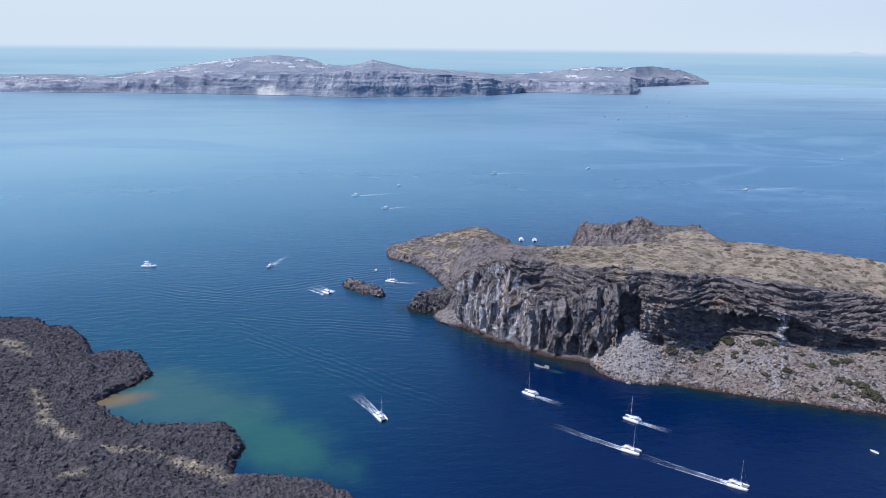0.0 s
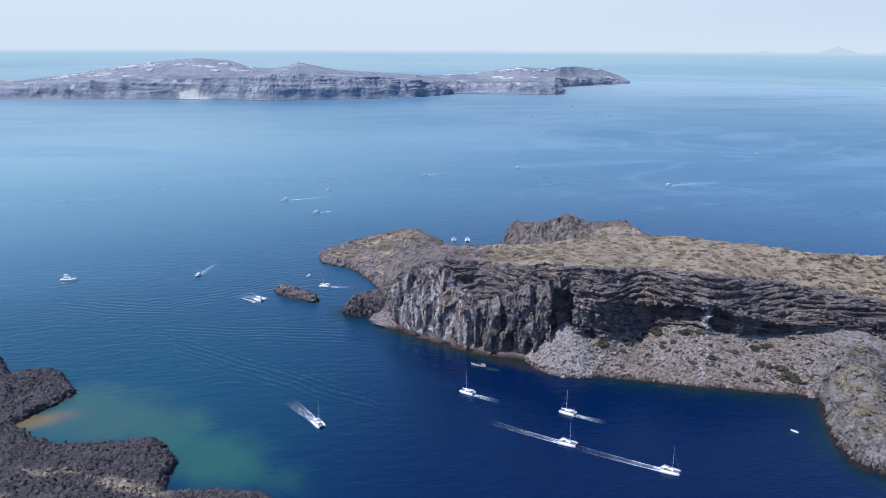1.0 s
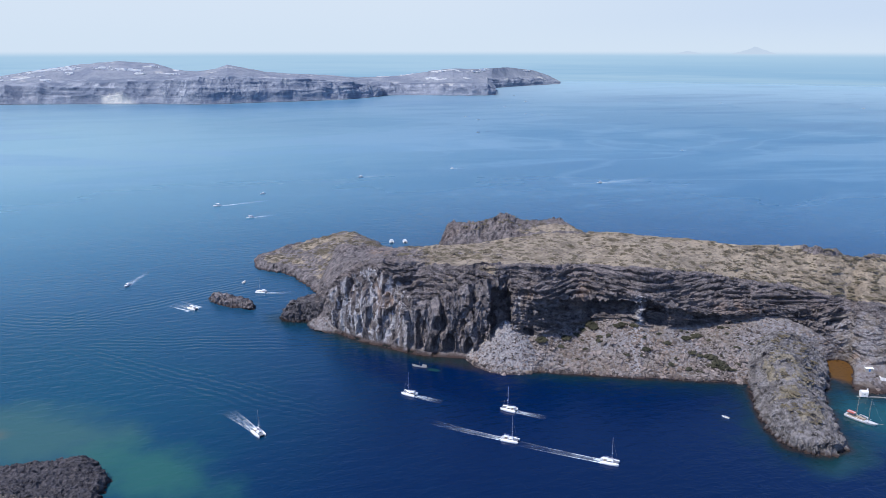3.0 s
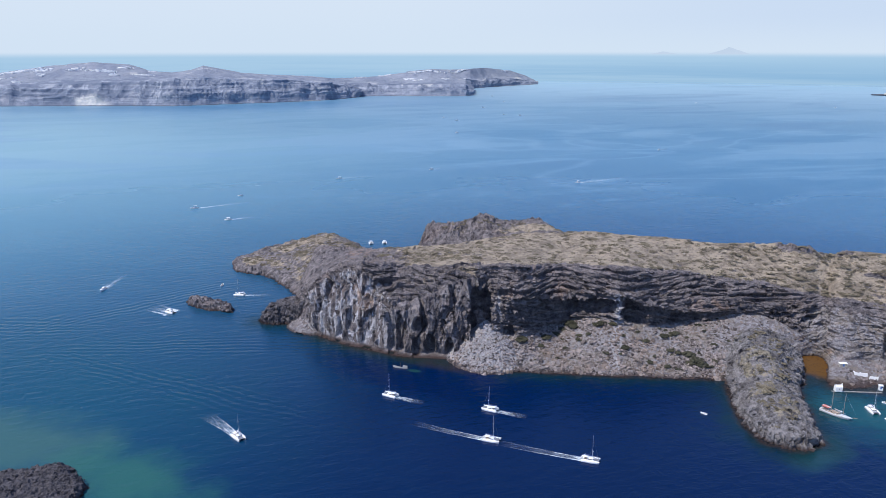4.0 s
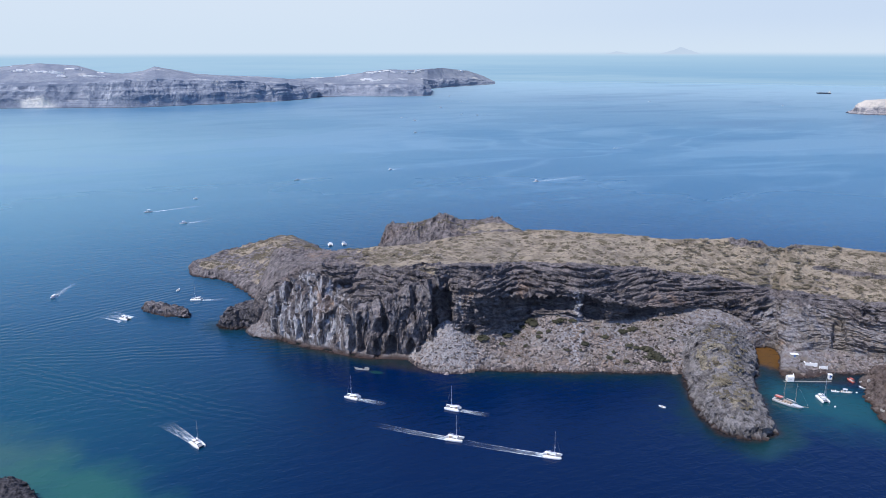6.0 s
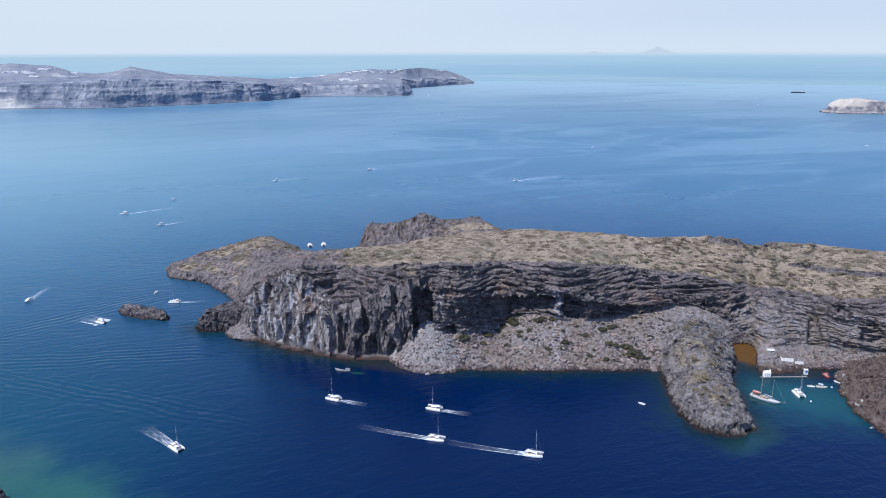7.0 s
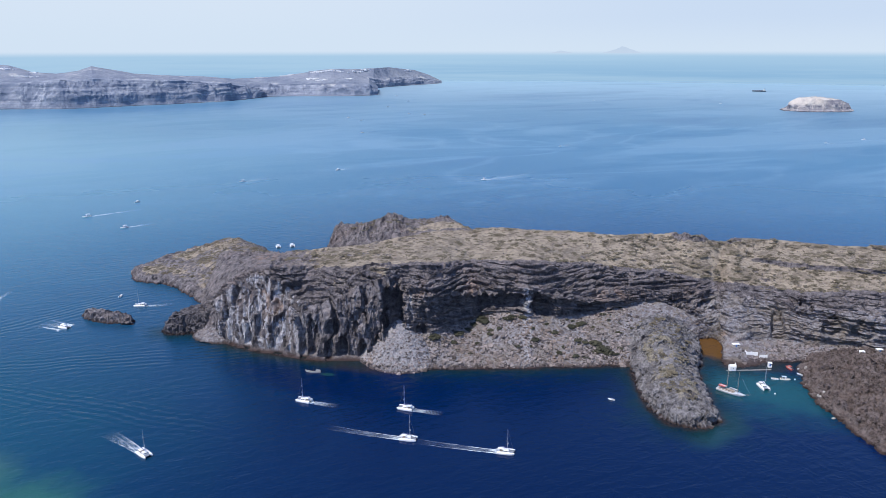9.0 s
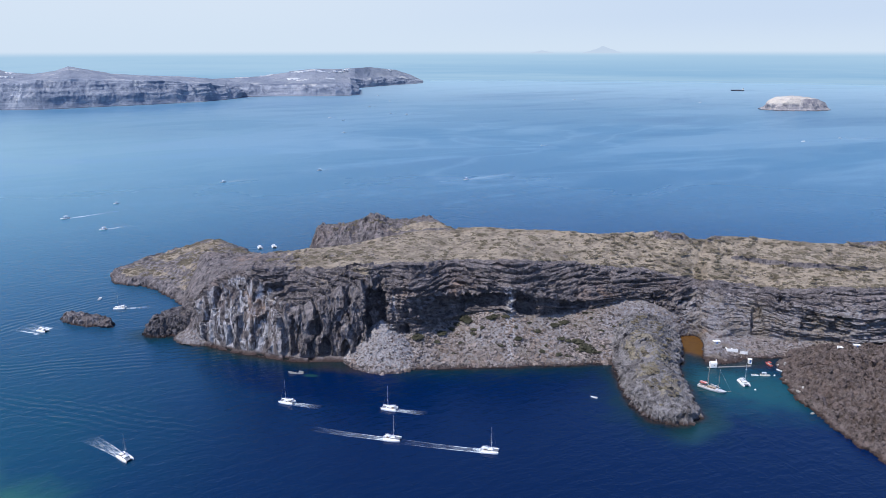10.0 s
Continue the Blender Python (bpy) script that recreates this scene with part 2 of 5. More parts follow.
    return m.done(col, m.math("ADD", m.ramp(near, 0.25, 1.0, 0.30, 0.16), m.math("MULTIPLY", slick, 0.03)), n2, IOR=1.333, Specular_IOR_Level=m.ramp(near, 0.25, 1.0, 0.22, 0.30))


def make_rock(name, dark, mid, pale, rust, soil, soil_dry, grain=1.0, bumpy=1.0, bands=0.0, soft=0.06, patchy=1.0, stained=(0.40, 0.255, 0.165)):
    """Volcanic rock. Zone: red soil and grass, green scree, blue pale altered rock."""
    m = Nodes(name)
    zr, zg, zb = m.zone()
    n_big = m.noise(30 * grain, 5, 0.62, distortion=0.6)
    n_mid = m.noise(5.0 * grain, 6, 0.68)
    n_fine = m.noise(1.1 * grain, 5, 0.72)
    strata = m.noise(7 * grain, 5, 0.62, stretch=(0.10, 0.10, 2.2), distortion=0.4)
    flutes = m.noise(9 * grain, 6, 0.65, stretch=(1.3, 1.3, 0.34), distortion=1.2)
    blocks_of = m.voronoi(1.9 * grain)
    tone = m.tree.nodes.new("ShaderNodeSeparateColor")
    m.tree.links.new(blocks_of.outputs["Color"], tone.inputs[0])
    each = tone.outputs[0]
    col = m.mix(m.ramp(n_mid, 0.36, 0.64), dark, mid)
    col = m.mix(m.ramp(n_fine, 0.40, 0.60, 0.0, 0.6), col, mid)
    col = m.mix(m.ramp(strata, 0.48, 0.58, 0, 0.5), col, mid)
    col = m.mix(m.ramp(flutes, 0.52, 0.66, 0, 0.6), col, rust)
    col = m.mix(m.math("MULTIPLY", zb, m.ramp(flutes, 0.46, 0.60)), col, pale)
    col = m.mix(m.math("MULTIPLY", m.ramp(n_big, 0.54, 0.70), 0.32), col, rust)
    if bands:
        layers = m.noise(1.9 * grain, 4, 0.6, stretch=(0.03, 0.03, 1.0), distortion=0.15)
        col = m.mix(m.ramp(layers, 0.50, 0.60, 0.0, bands), col, dark)
        col = m.mix(m.ramp(layers, 0.36, 0.46, bands * 0.5, 0.0), col, pale)
    scree = m.mix(m.ramp(each, 0.1, 0.95, 0.0, 0.6), mid, pale)
    scree = m.mix(m.ramp(zb, 0.5, 1.0, 0.0, 0.5), scree, pale)
    scree = m.mix(m.ramp(n_fine, 0.45, 0.65, 0, 0.5), scree, dark)
    scree = m.mix(m.math("MULTIPLY", m.ramp(n_big, 0.44, 0.62, 0, 0.8), m.math("SUBTRACT", 1.0, zb)), scree, soil)
    col = m.mix(m.ramp(m.math("ADD", zg, m.math("MULTIPLY", m.math("SUBTRACT", n_mid, 0.5), 0.8)), 0.4, 0.6), col, scree)
    grass = m.mix(m.ramp(m.noise(12 * grain, 6, 0.68, distortion=0.5), 0.40, 0.58), soil, soil_dry)
    grass = m.mix(m.ramp(n_fine, 0.52, 0.66, 0, 0.35), grass, mid)
    col = m.mix(m.ramp(m.math("ADD", zr, m.math("ADD", m.math("MULTIPLY", m.math("SUBTRACT", n_mid, 0.5), 1.3 * patchy), m.math("MULTIPLY", m.math("SUBTRACT", n_big, 0.5), 1.2 * patchy))), 0.5 - soft, 0.5 + soft), col, grass)
    col = m.mix(m.ramp(each, 0.55, 1.0, 0.0, 0.35), col, dark)
    col = m.mix(m.math("MULTIPLY", m.stain(), m.ramp(n_fine, 0.35, 0.6, 0.35, 0.85)), col, stained)
    split = m.tree.nodes.new("ShaderNodeSeparateXYZ")
    m.tree.links.new(m.place(), split.inputs[0])
    wet = m.ramp(m.math("ADD", split.outputs[2], m.math("MULTIPLY", n_mid, -2.4)), -1.0, 1.2, 0.85, 0.0)
    col = m.mix(wet, col, (0.040, 0.022, 0.018))
    cracks = m.voronoi(2.3 * grain, feature="DISTANCE_TO_EDGE").outputs["Distance"]
    n1 = m.bump(n_mid, 1.5 * grain * bumpy, 1.0)
    n2 = m.bump(n_fine, 0.6 * grain * bumpy, 1.0, n1)
    n3 = m.bump(m.ramp(cracks, 0.0, 0.12), 0.30 * min(grain, 1.5), 0.6, n2)
    return m.done(col, 0.93, n3, Specular_IOR_Level=0.2)


SEA = make_sea()
ROCK = make_rock("lava_cliff_rock", (0.034, 0.031, 0.036), (0.184, 0.160, 0.156), (0.48, 0.468, 0.482), (0.235, 0.180, 0.160), (0.215, 0.176, 0.131), (0.345, 0.284, 0.210), 1.0, 1.35)
LAVA = make_rock("young_black_lava", (0.018, 0.017, 0.020), (0.099, 0.091, 0.098), (0.26, 0.24, 0.24), (0.095, 0.083, 0.083), (0.20, 0.165, 0.120), (0.43, 0.36, 0.265), 0.6, 1.5, soft=0.30, patchy=0.5)
SPUR_ROCK = make_rock("grey_slab_rock", (0.042, 0.039, 0.041), (0.172, 0.158, 0.156), (0.33, 0.315, 0.315), (0.165, 0.145, 0.130), (0.175, 0.150, 0.108), (0.27, 0.235, 0.175), 1.0, 1.2)
RED_LAVA = make_rock("reddish_lava", (0.032, 0.025, 0.023), (0.155, 0.119, 0.105), (0.23, 0.20, 0.185), (0.115, 0.082, 0.069), (0.14, 0.10, 0.07), (0.17, 0.13, 0.09), 0.9, 1.3)
TUFF = make_rock("pale_sandy_tuff", (0.120, 0.122, 0.150), (0.205, 0.195, 0.210), (0.66, 0.60, 0.53), (0.26, 0.21, 0.19), (0.36, 0.32, 0.28), (0.52, 0.475, 0.42), 5.0, bands=0.5, stained=(0.56, 0.50, 0.43))
# far island rock: blue-grey air haze is mixed into its base colours
FAR_ROCK = make_rock("hazy_layered_tuff", (0.112, 0.137, 0.186), (0.180, 0.202, 0.248), (0.40, 0.42, 0.455), (0.235, 0.232, 0.255), (0.168, 0.190, 0.236), (0.228, 0.246, 0.280), 9.0, 0.5, bands=0.7, stained=(0.64, 0.61, 0.54))


def backdrop_material():
    m = Nodes("distant_haze")
    z = m.tree.nodes.new("ShaderNodeSeparateXYZ")
    m.tree.links.new(m.place(), z.inputs[0])
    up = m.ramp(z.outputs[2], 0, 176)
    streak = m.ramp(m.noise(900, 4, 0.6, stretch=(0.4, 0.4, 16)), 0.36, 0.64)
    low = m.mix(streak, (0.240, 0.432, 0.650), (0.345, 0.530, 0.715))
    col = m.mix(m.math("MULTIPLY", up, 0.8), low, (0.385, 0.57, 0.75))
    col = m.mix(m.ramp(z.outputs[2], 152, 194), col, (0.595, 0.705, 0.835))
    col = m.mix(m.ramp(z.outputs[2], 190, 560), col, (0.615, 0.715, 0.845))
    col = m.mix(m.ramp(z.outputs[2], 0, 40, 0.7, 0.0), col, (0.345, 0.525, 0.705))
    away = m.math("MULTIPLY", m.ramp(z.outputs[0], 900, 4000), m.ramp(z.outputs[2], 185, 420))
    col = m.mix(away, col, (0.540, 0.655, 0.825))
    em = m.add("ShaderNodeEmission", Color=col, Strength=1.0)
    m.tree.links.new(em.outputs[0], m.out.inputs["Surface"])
    return m.mat


# ---- sea sheet and the distance ----
def ring_points(radius, n, z=0.0):
    a = np.linspace(0, 2 * math.pi, n, endpoint=False)
    return np.stack([radius * np.sin(a), radius * np.cos(a), np.full(n, z)], -1)


def build_sea():
    """One sheet to the horizon, finer off the islands' shores, with the nearness of land in its zones."""
    radii = np.concatenate([[0.01, 60, 140], np.arange(200, 840, 2.6), [900, 1200, 2200, 3400, 4890]])
    a = np.radians(np.concatenate([np.linspace(-180, -30, 40, endpoint=False), np.linspace(-30, 66, 480, endpoint=False), np.linspace(66, 180, 30)]))
    A, R = np.meshgrid(a, radii)
    x, y = R * np.sin(A), R * np.cos(A)
    d = np.full(x.shape, 1e9)
    for line in (WATER[1:21], SPUR[1:16], KNOB[:5]):
        for (ax, ay), (bx, by) in zip(line, line[1:]):
            ex, ey = bx - ax, by - ay
            t = np.clip(((x - ax) * ex + (y - ay) * ey) / (ex * ex + ey * ey), 0, 1)
            d = np.minimum(d, np.hypot(x - ax - t * ex, y - ay - t * ey))
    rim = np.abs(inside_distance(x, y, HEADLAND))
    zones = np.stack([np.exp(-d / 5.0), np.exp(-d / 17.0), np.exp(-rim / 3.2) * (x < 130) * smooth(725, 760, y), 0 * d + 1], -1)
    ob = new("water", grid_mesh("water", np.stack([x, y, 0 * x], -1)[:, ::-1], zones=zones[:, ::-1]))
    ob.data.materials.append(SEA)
    tagged(ob, "deep blue sea with light ripples and paler shallows", "sea", kind="structure")


def build_backdrop():
    n = 192
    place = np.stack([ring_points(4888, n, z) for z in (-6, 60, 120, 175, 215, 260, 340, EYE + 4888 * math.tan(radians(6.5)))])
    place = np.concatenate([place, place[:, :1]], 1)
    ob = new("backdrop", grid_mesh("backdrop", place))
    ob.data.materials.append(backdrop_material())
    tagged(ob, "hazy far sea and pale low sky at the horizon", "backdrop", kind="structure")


build_backdrop()

# ---- the main island: rails along its front, from left to right ----
WATER = [(50, 560), (61, 534), (77, 507), (97, 486), (116, 467), (142, 454), (160, 446), (176, 444), (189, 417), (211, 406), (233, 396), (254, 387), (284, 374),
         (306, 365), (333, 357), (390, 376), (404, 367), (373, 330), (402, 323), (434, 314), (468, 303), (505, 290), (640, 240)]
BASE = [(52, 563, 0), (62, 538, 1.4), (78, 511, 1.2), (98, 490, 1.0), (118, 471, 1.0), (143, 459, 1.0), (162, 450, 1.6), (179, 450, 6), (201, 440, 15), (235, 452, 16), (256, 438, 24), (276, 421, 21),
        (312, 414, 20), (340, 410, 24), (372, 402, 26), (392, 382, 17), (405, 369, 6), (402, 354, 6), (428, 345, 6), (450, 324, 6), (480, 309, 6), (509, 290, 6), (680, 262, 6)]
# the brow over the hollows, where the wall turns into stepped ledges
BROW = [(53, 569, 3.2), (65, 544, 23.8), (84, 519, 50), (103, 498, 52), (121, 474, 35.3), (146, 462, 46.9), (165, 452, 54.6), (180, 451, 52.7), (199, 435, 46.9), (232, 446, 41.1),
        (253, 433, 45.7), (272, 416, 45.1), (308, 410, 34.1), (341, 413, 34.9), (374, 405, 33), (396, 387, 21.6), (420, 386, 20.7), (421, 375, 25.9), (442, 359, 22.8), (459, 334, 28.3),
        (477, 310, 27.1), (510, 294, 24.9), (683, 264, 12.2)]
LIP = [(55, 577, 11.2), (67, 552, 30.1), (85, 527, 50.6), (106, 506, 58.9), (130, 502, 54.7), (152, 479, 58.9), (169, 463, 62.5), (186, 464, 61.8), (208, 455, 61.7), (242, 466, 55.6),
       (262, 449, 57.8), (283, 434, 59), (323, 432, 52), (352, 427, 46.7), (383, 416, 42.2), (411, 404, 36.7), (432, 399, 31.9), (430, 384, 34.2), (452, 369, 32), (466, 341, 34.8),
       (490, 321, 38.5), (525, 306, 37.3), (700, 274, 25.3)]
BACK = [(80, 690, 10), (92, 680, 27), (114, 650, 32), (129, 614, 40), (146, 562, 54), (178, 556, 55), (205, 555, 56), (229, 556, 58), (260, 553, 60), (286, 541, 61), (309, 530, 62), (333, 512, 62),
        (364, 489, 62), (386, 471, 61), (423, 463, 60), (444, 437, 58), (463, 431, 55.4), (474, 428, 56.4), (506, 421, 56), (535, 397, 54), (568, 379, 52), (605, 359, 52), (760, 330, 48)]
# hollows in the cliff: column of the rails, height, half width (columns), half height, depth
HOLLOWS = [(6.62, 31, 0.58, 23, 13), (7.62, 17, 0.24, 9, 6), (8.8, 30, 0.8, 9, 4), (9.9, 34, 0.8, 8, 5), (11.12, 30, 0.3, 9, 7), (12.2, 26, 0.45, 7, 6), (4.05, 17, 0.14, 17, 6), (4.8, 9, 0.17, 11, 7),
           (5.42, 9, 0.15, 10, 7), (5.92, 9, 0.13, 10, 6), (3.4, 44, 0.4, 6, 4), (4.55, 24, 0.22, 9, 5), (5.3, 30, 0.3, 8, 4), (14.7, 27, 0.4, 5, 5), (15.4, 22, 0.4, 4, 5), (18.25, 13, 0.15, 11, 6), (18.75, 28, 0.24, 5, 3.5),
           (19.5, 18, 0.25, 9, 4.5), (20.2, 17, 0.4, 7, 3.5), (21.0, 18, 0.4, 6, 3)]
# rusty weathering: column, height, half width, half height
RUSTY = [(2.5, 40, 0.4, 9), (3.0, 34, 0.3, 8), (7.75, 49, 0.3, 4), (9.15, 43, 0.35, 4), (9.6, 43, 0.2, 3), (12.9, 32, 0.5, 5), (16.6, 8, 0.5, 3)]


def island_grid(nc, rows):
    """The undisplaced sheet, with the column s, the band (0 under water, 1 shore, 2 wall and ledges, 3 plateau, 4 back) and the share of it."""
    s = np.linspace(0, len(WATER) - 1, nc)
    w = spline([(x, y, 0) for x, y in WATER], s)
    rails = [w + np.array((0, 0, -3.0)) - 0.012 * np.stack([w[:, 0], w[:, 1], 0 * s], -1), w, spline(BASE, s), spline(BROW, s), spline(LIP, s), spline(BACK, s)]
    behind = rails[5] * (1.10, 1.10, 0) + (0, 0, -4)
    rails.append(behind)
    rings, bands, share = [], [], []
    for k, n in enumerate(rows):
        for j in range(n):
            v = j / n
            flat, high = v, v
            if k == 2:
                flat, high = v ** (1.2 + 2.3 * smooth(6.8, 8, s) * (1 - smooth(12.2, 13, s)))[:, None], v
            if k == 5:
                flat, high = v, v**1.5
            a, b = rails[k], rails[k + 1]
            p = a + (b - a) * flat
            p[:, 2] = a[:, 2] + (b[:, 2] - a[:, 2]) * high
            rings.append(p)
            bands.append((0, 1, 2, 2, 3, 4)[k])
            share.append(v / 2 if k == 2 else 0.5 + v / 2 if k == 3 else v)
    rings.append(rails[6])
    bands.append(4)
    share.append(1.0)
    return s, np.array(rings), np.array(bands), np.array(share)


def normals(p):
    du, dv = np.gradient(p, axis=1), np.gradient(p, axis=0)
    n = np.cross(du, dv)
    return n / (np.linalg.norm(n, axis=-1, keepdims=True) + 1e-9)


def terrace(z, h, tread):
    """Heights in steps of h, and how far up its step each one lies."""
    u = z / h
    f = u - np.floor(u)
    return h * (np.floor(u) + smooth(tread, 1.0, f)) - z, f


def build_island():
    s, p, band, share = island_grid(820, (6, 60, 84, 96, 110, 12))
    S = np.broadcast_to(s[None, :], p.shape[:2])
    x, y, z = p[..., 0], p[..., 1], p[..., 2]
    # the ashy amphitheatre behind the cove, with a ragged border
    ragged = S + 1.1 * fbm(x, y, 0.6 * z, 17, 4, 202, 0.6) + 0.022 * (z - 20)
    amph = smooth(14.5, 16.8, ragged) * (1 - smooth(17.3, 18.9, ragged))
    # lava beds: flat treads and steep, undercut risers that thin out along the cliff
    ledges = np.where((band == 2)[:, None], smooth(0.47, 0.56, share[:, None]) * smooth(3.6, 5.2, S) * (1 - 0.3 * smooth(18.3, 19, S)) + 0.3 * smooth(18.4, 19.0, S) * smooth(0.1, 0.3, share[:, None]) + 0.4 * smooth(14.0, 14.6, S) * (1 - smooth(15.4, 16, S)), 0)
    ledges = np.clip(ledges, 0, 1) * (0.3 + 0.7 * smooth(-0.18, 0.2, fbm(x, y, 3 * z, 22, 3, 205))) * (1 - 0.6 * amph)
    beds = z + 0.035 * x + 1.6 * fbm(x, y, 0, 75, 3, 9) + 1.3 * fbm(x, y, 0.5 * z, 24, 3, 206)
    b1, _ = cells(0.09 * x, 0.09 * y, 0.55 * beds, 1.6, 204)
    beds = beds + 0.55 * b1
    d1, f1 = terrace(beds + 1.2 * np.sin(beds / 2.9 + 2 * fbm(x, y, 0, 60, 2, 203)), 3.4, 0.5)
    d2, f2 = terrace(beds + 0.6 * fbm(x, y, 0, 20, 2, 207), 1.2, 0.45)
    p[..., 2] += ledges * (0.9 * d1 + 0.7 * d2 + 1.1)
    undercut = ledges * (1 - 0.65 * smooth(15, 17, S)) * (1.2 * smooth(0.80, 0.98, f1) - 1.9 * smooth(0.35, 0.62, f1) * (1 - smooth(0.74, 0.9, f1)) + 0.4 * smooth(0.8, 0.97, f2))
    cliff = np.where((band == 2)[:, None], smooth(-0.02, 0.08, share[:, None]) * (1 - 0.35 * smooth(0.8, 1.0, share[:, None])), 0) + np.where((band == 3)[:, None], 0.6 * (1 - smooth(0, 0.12, share[:, None])), 0)
    cliff = cliff + np.where(((band == 1)[:, None]) & (S < 7.2), 0.5 * share[:, None], 0)
    talus = np.where((band == 1)[:, None], smooth(7.0, 7.6, S) * (1 - smooth(0.9, 1.0, share[:, None]) * 0.5), 0)
    top = np.where((band == 3)[:, None], smooth(0.02, 0.12, share[:, None]), 0) + np.where((band == 4)[:, None], 1.0, 0)
    left = (1 - smooth(6.0, 8.5, S)) * (1 - 0.85 * np.where((band == 2)[:, None], smooth(0.46, 0.6, share[:, None]), 0))
    n = normals(p)
    zb = z + 0.035 * x + 2.5 * fbm(x, y, 0, 70, 2, 9)
    c1, t1 = cells(x, y, 0.30 * z, 8.0, 3)
    c2, t2 = cells(x, y, 0.45 * z, 2.6, 4)
    c3, t3 = cells(0.10 * x, 0.10 * y, zb, 2.2, 5)
    c4, _ = cells(0.16 * x, 0.16 * y, zb, 1.1, 6)
    flutes = 3.3 * c1 + 4.0 * t1 + 0.9 * c2 + 0.9 * t2 + 1.8 * fbm(x, y, 0.18 * z, 8, 3, 3, 0.5, ridged=True)
    strata = 2.4 * c3 + 1.2 * t3 + 1.5 * c4 + 0.7 * c2 + 0.7 * t2 + 1.0 * fbm(x, y, z, 11, 3, 8, 0.55, ridged=True)
    buttress = fbm(x, y, 0.15 * z, 42, 3, 11) + 0.5 * fbm(x, y, 0.2 * z, 20, 2, 12, ridged=True)
    calm = (1 - 0.5 * ledges) * (1 - 0.5 * amph)
    runnels = 2.8 * fbm(0.9 * x + 0.5 * z, 0.9 * y - 0.5 * z, 0.1 * z, 9, 4, 208, 0.6, ridged=True) * amph
    out = cliff * calm * (left * flutes + (1 - left) * strata + 4.0 * buttress + 0.5 * fbm(x, y, z, 2.2, 2, 14)) + cliff * runnels + undercut
    for cs, cz, ws, wz, depth in HOLLOWS:
        r = np.sqrt(((S - cs) / ws) ** 2 + ((z - cz) / wz) ** 2)
        out = out - depth * (1 - smooth(0.70, 1.02, r + 0.55 * fbm(x, y, 1.3 * z, 13, 4, 20, 0.6))) * np.where((band == 2)[:, None], smooth(0, 0.05, share[:, None]), 0)
    rough = fbm(x, y, z, 4.2, 4, 17, 0.6)
    out = out + talus * (1.0 * rough + 1.1 * fbm(x, y, z, 17, 3, 19))
    p = p + n * out[..., None]
    # the top: gentle swells, low outcrops, a craggy rim on the far hill
    crag = fbm(x, y, 0, 12, 4, 23, 0.55, ridged=True)
    o1, s1 = cells(x, y, 0, 5.0, 25)
    outcrop = smooth(0.15, 0.5, fbm(x, y, 0, 26, 3, 27)) + 1.4 * (1 - smooth(3.0, 5.0, S)) + np.where((band == 3)[:, None], 1 - smooth(0.0, 0.14, share[:, None]), 0)
    p[..., 2] += top * (1.1 * fbm(x, y, 0, 30, 4, 21) + 0.25 * rough + outcrop * (0.5 * o1 + 0.9 * s1))
    edge = np.where((band == 3)[:, None], smooth(0.86, 0.98, share[:, None]), 0)
    rim = np.exp(-(((S - 14.85) / 0.55) ** 4)) + 0.7 * np.exp(-(((S - 17.05) / 0.35) ** 4)) + 0.6 * smooth(20.0, 20.5, S)
    p[..., 2] += edge * (np.maximum(0, crag + 0.2) * (1.0 + 2.2 * rim) + 2.4 * rim)
    # a low dark step across the plateau behind the cove
    where = share[:, None] + 0.06 * fbm(x, y, 0, 40, 3, 29) + 0.03 * (S - 18.5)
    along = smooth(17.4, 18.0, S) * (1 - smooth(20.6, 21.2, S))
    p[..., 2] += along * np.where((band == 3)[:, None], 3.4 * smooth(0.50, 0.515, where) * (1 - smooth(0.52, 0.85, where)), 0)
    riser = along * np.where((band == 3)[:, None], smooth(0.491, 0.498, where) * (1 - smooth(0.513, 0.520, where)), 0)
    zones = np.zeros((*p.shape[:2], 4))
    zones[..., 3] = 1
    zones[..., 0] = np.where((band == 3)[:, None], smooth(0.0, 0.14, share[:, None]), 0) * smooth(2.0, 4.5, S) * 0.85 - 0.35 * np.clip(outcrop, 0, 1) + 0.1 * top - riser - 0.9 * edge * rim + np.where((band == 2)[:, None], 0.42 * smooth(0.56, 0.7, share[:, None]), 0) * smooth(1.5, 2.5, S) * (1 - smooth(6.0, 7.5, S))
    zones[..., 1] = np.where((band == 1)[:, None], smooth(7.0, 7.5, S), 0) * (0.85 - 0.25 * smooth(13.2, 14.2, S)) + np.where((band == 2)[:, None], 0.9 * smooth(7.0, 7.6, S) * (1 - smooth(0.0, 0.06, share[:, None])), 0)
    talus_pale = np.where((band == 1)[:, None], 0.35, 0) * smooth(7.0, 7.5, S) * (1 - smooth(14, 15, S))
    zones[..., 1] += np.where((band == 2)[:, None], 1.0 * smooth(14.8, 15.6, S) * (1 - smooth(0.35, 0.75, share[:, None] + 0.5 * fbm(x, y, z, 20, 3, 31))), 0)
    wall = np.where((band == 2)[:, None], 1 - smooth(0.46, 0.58, share[:, None]), 0) + np.where((band == 1)[:, None], 1.0, 0)
    bleached = wall * smooth(0.9, 1.5, S) * (1 - 0.85 * smooth(3.1, 4.0, S)) * (1 - smooth(6.2, 7.0, S)) * smooth(1, 4, z)
    ash = np.where((band == 2)[:, None], 1.0, 0) * np.maximum(amph, 0.4 * smooth(17.6, 19.0, S)) * (1 - smooth(22, 36, z + 8 * fbm(x, y, z, 18, 3, 210)))
    streak = 0.8 * np.exp(-(((S - 10.75) / 0.13) ** 2)) * wall + 0.7 * np.exp(-(((S - 7.32) / 0.10) ** 2)) * wall
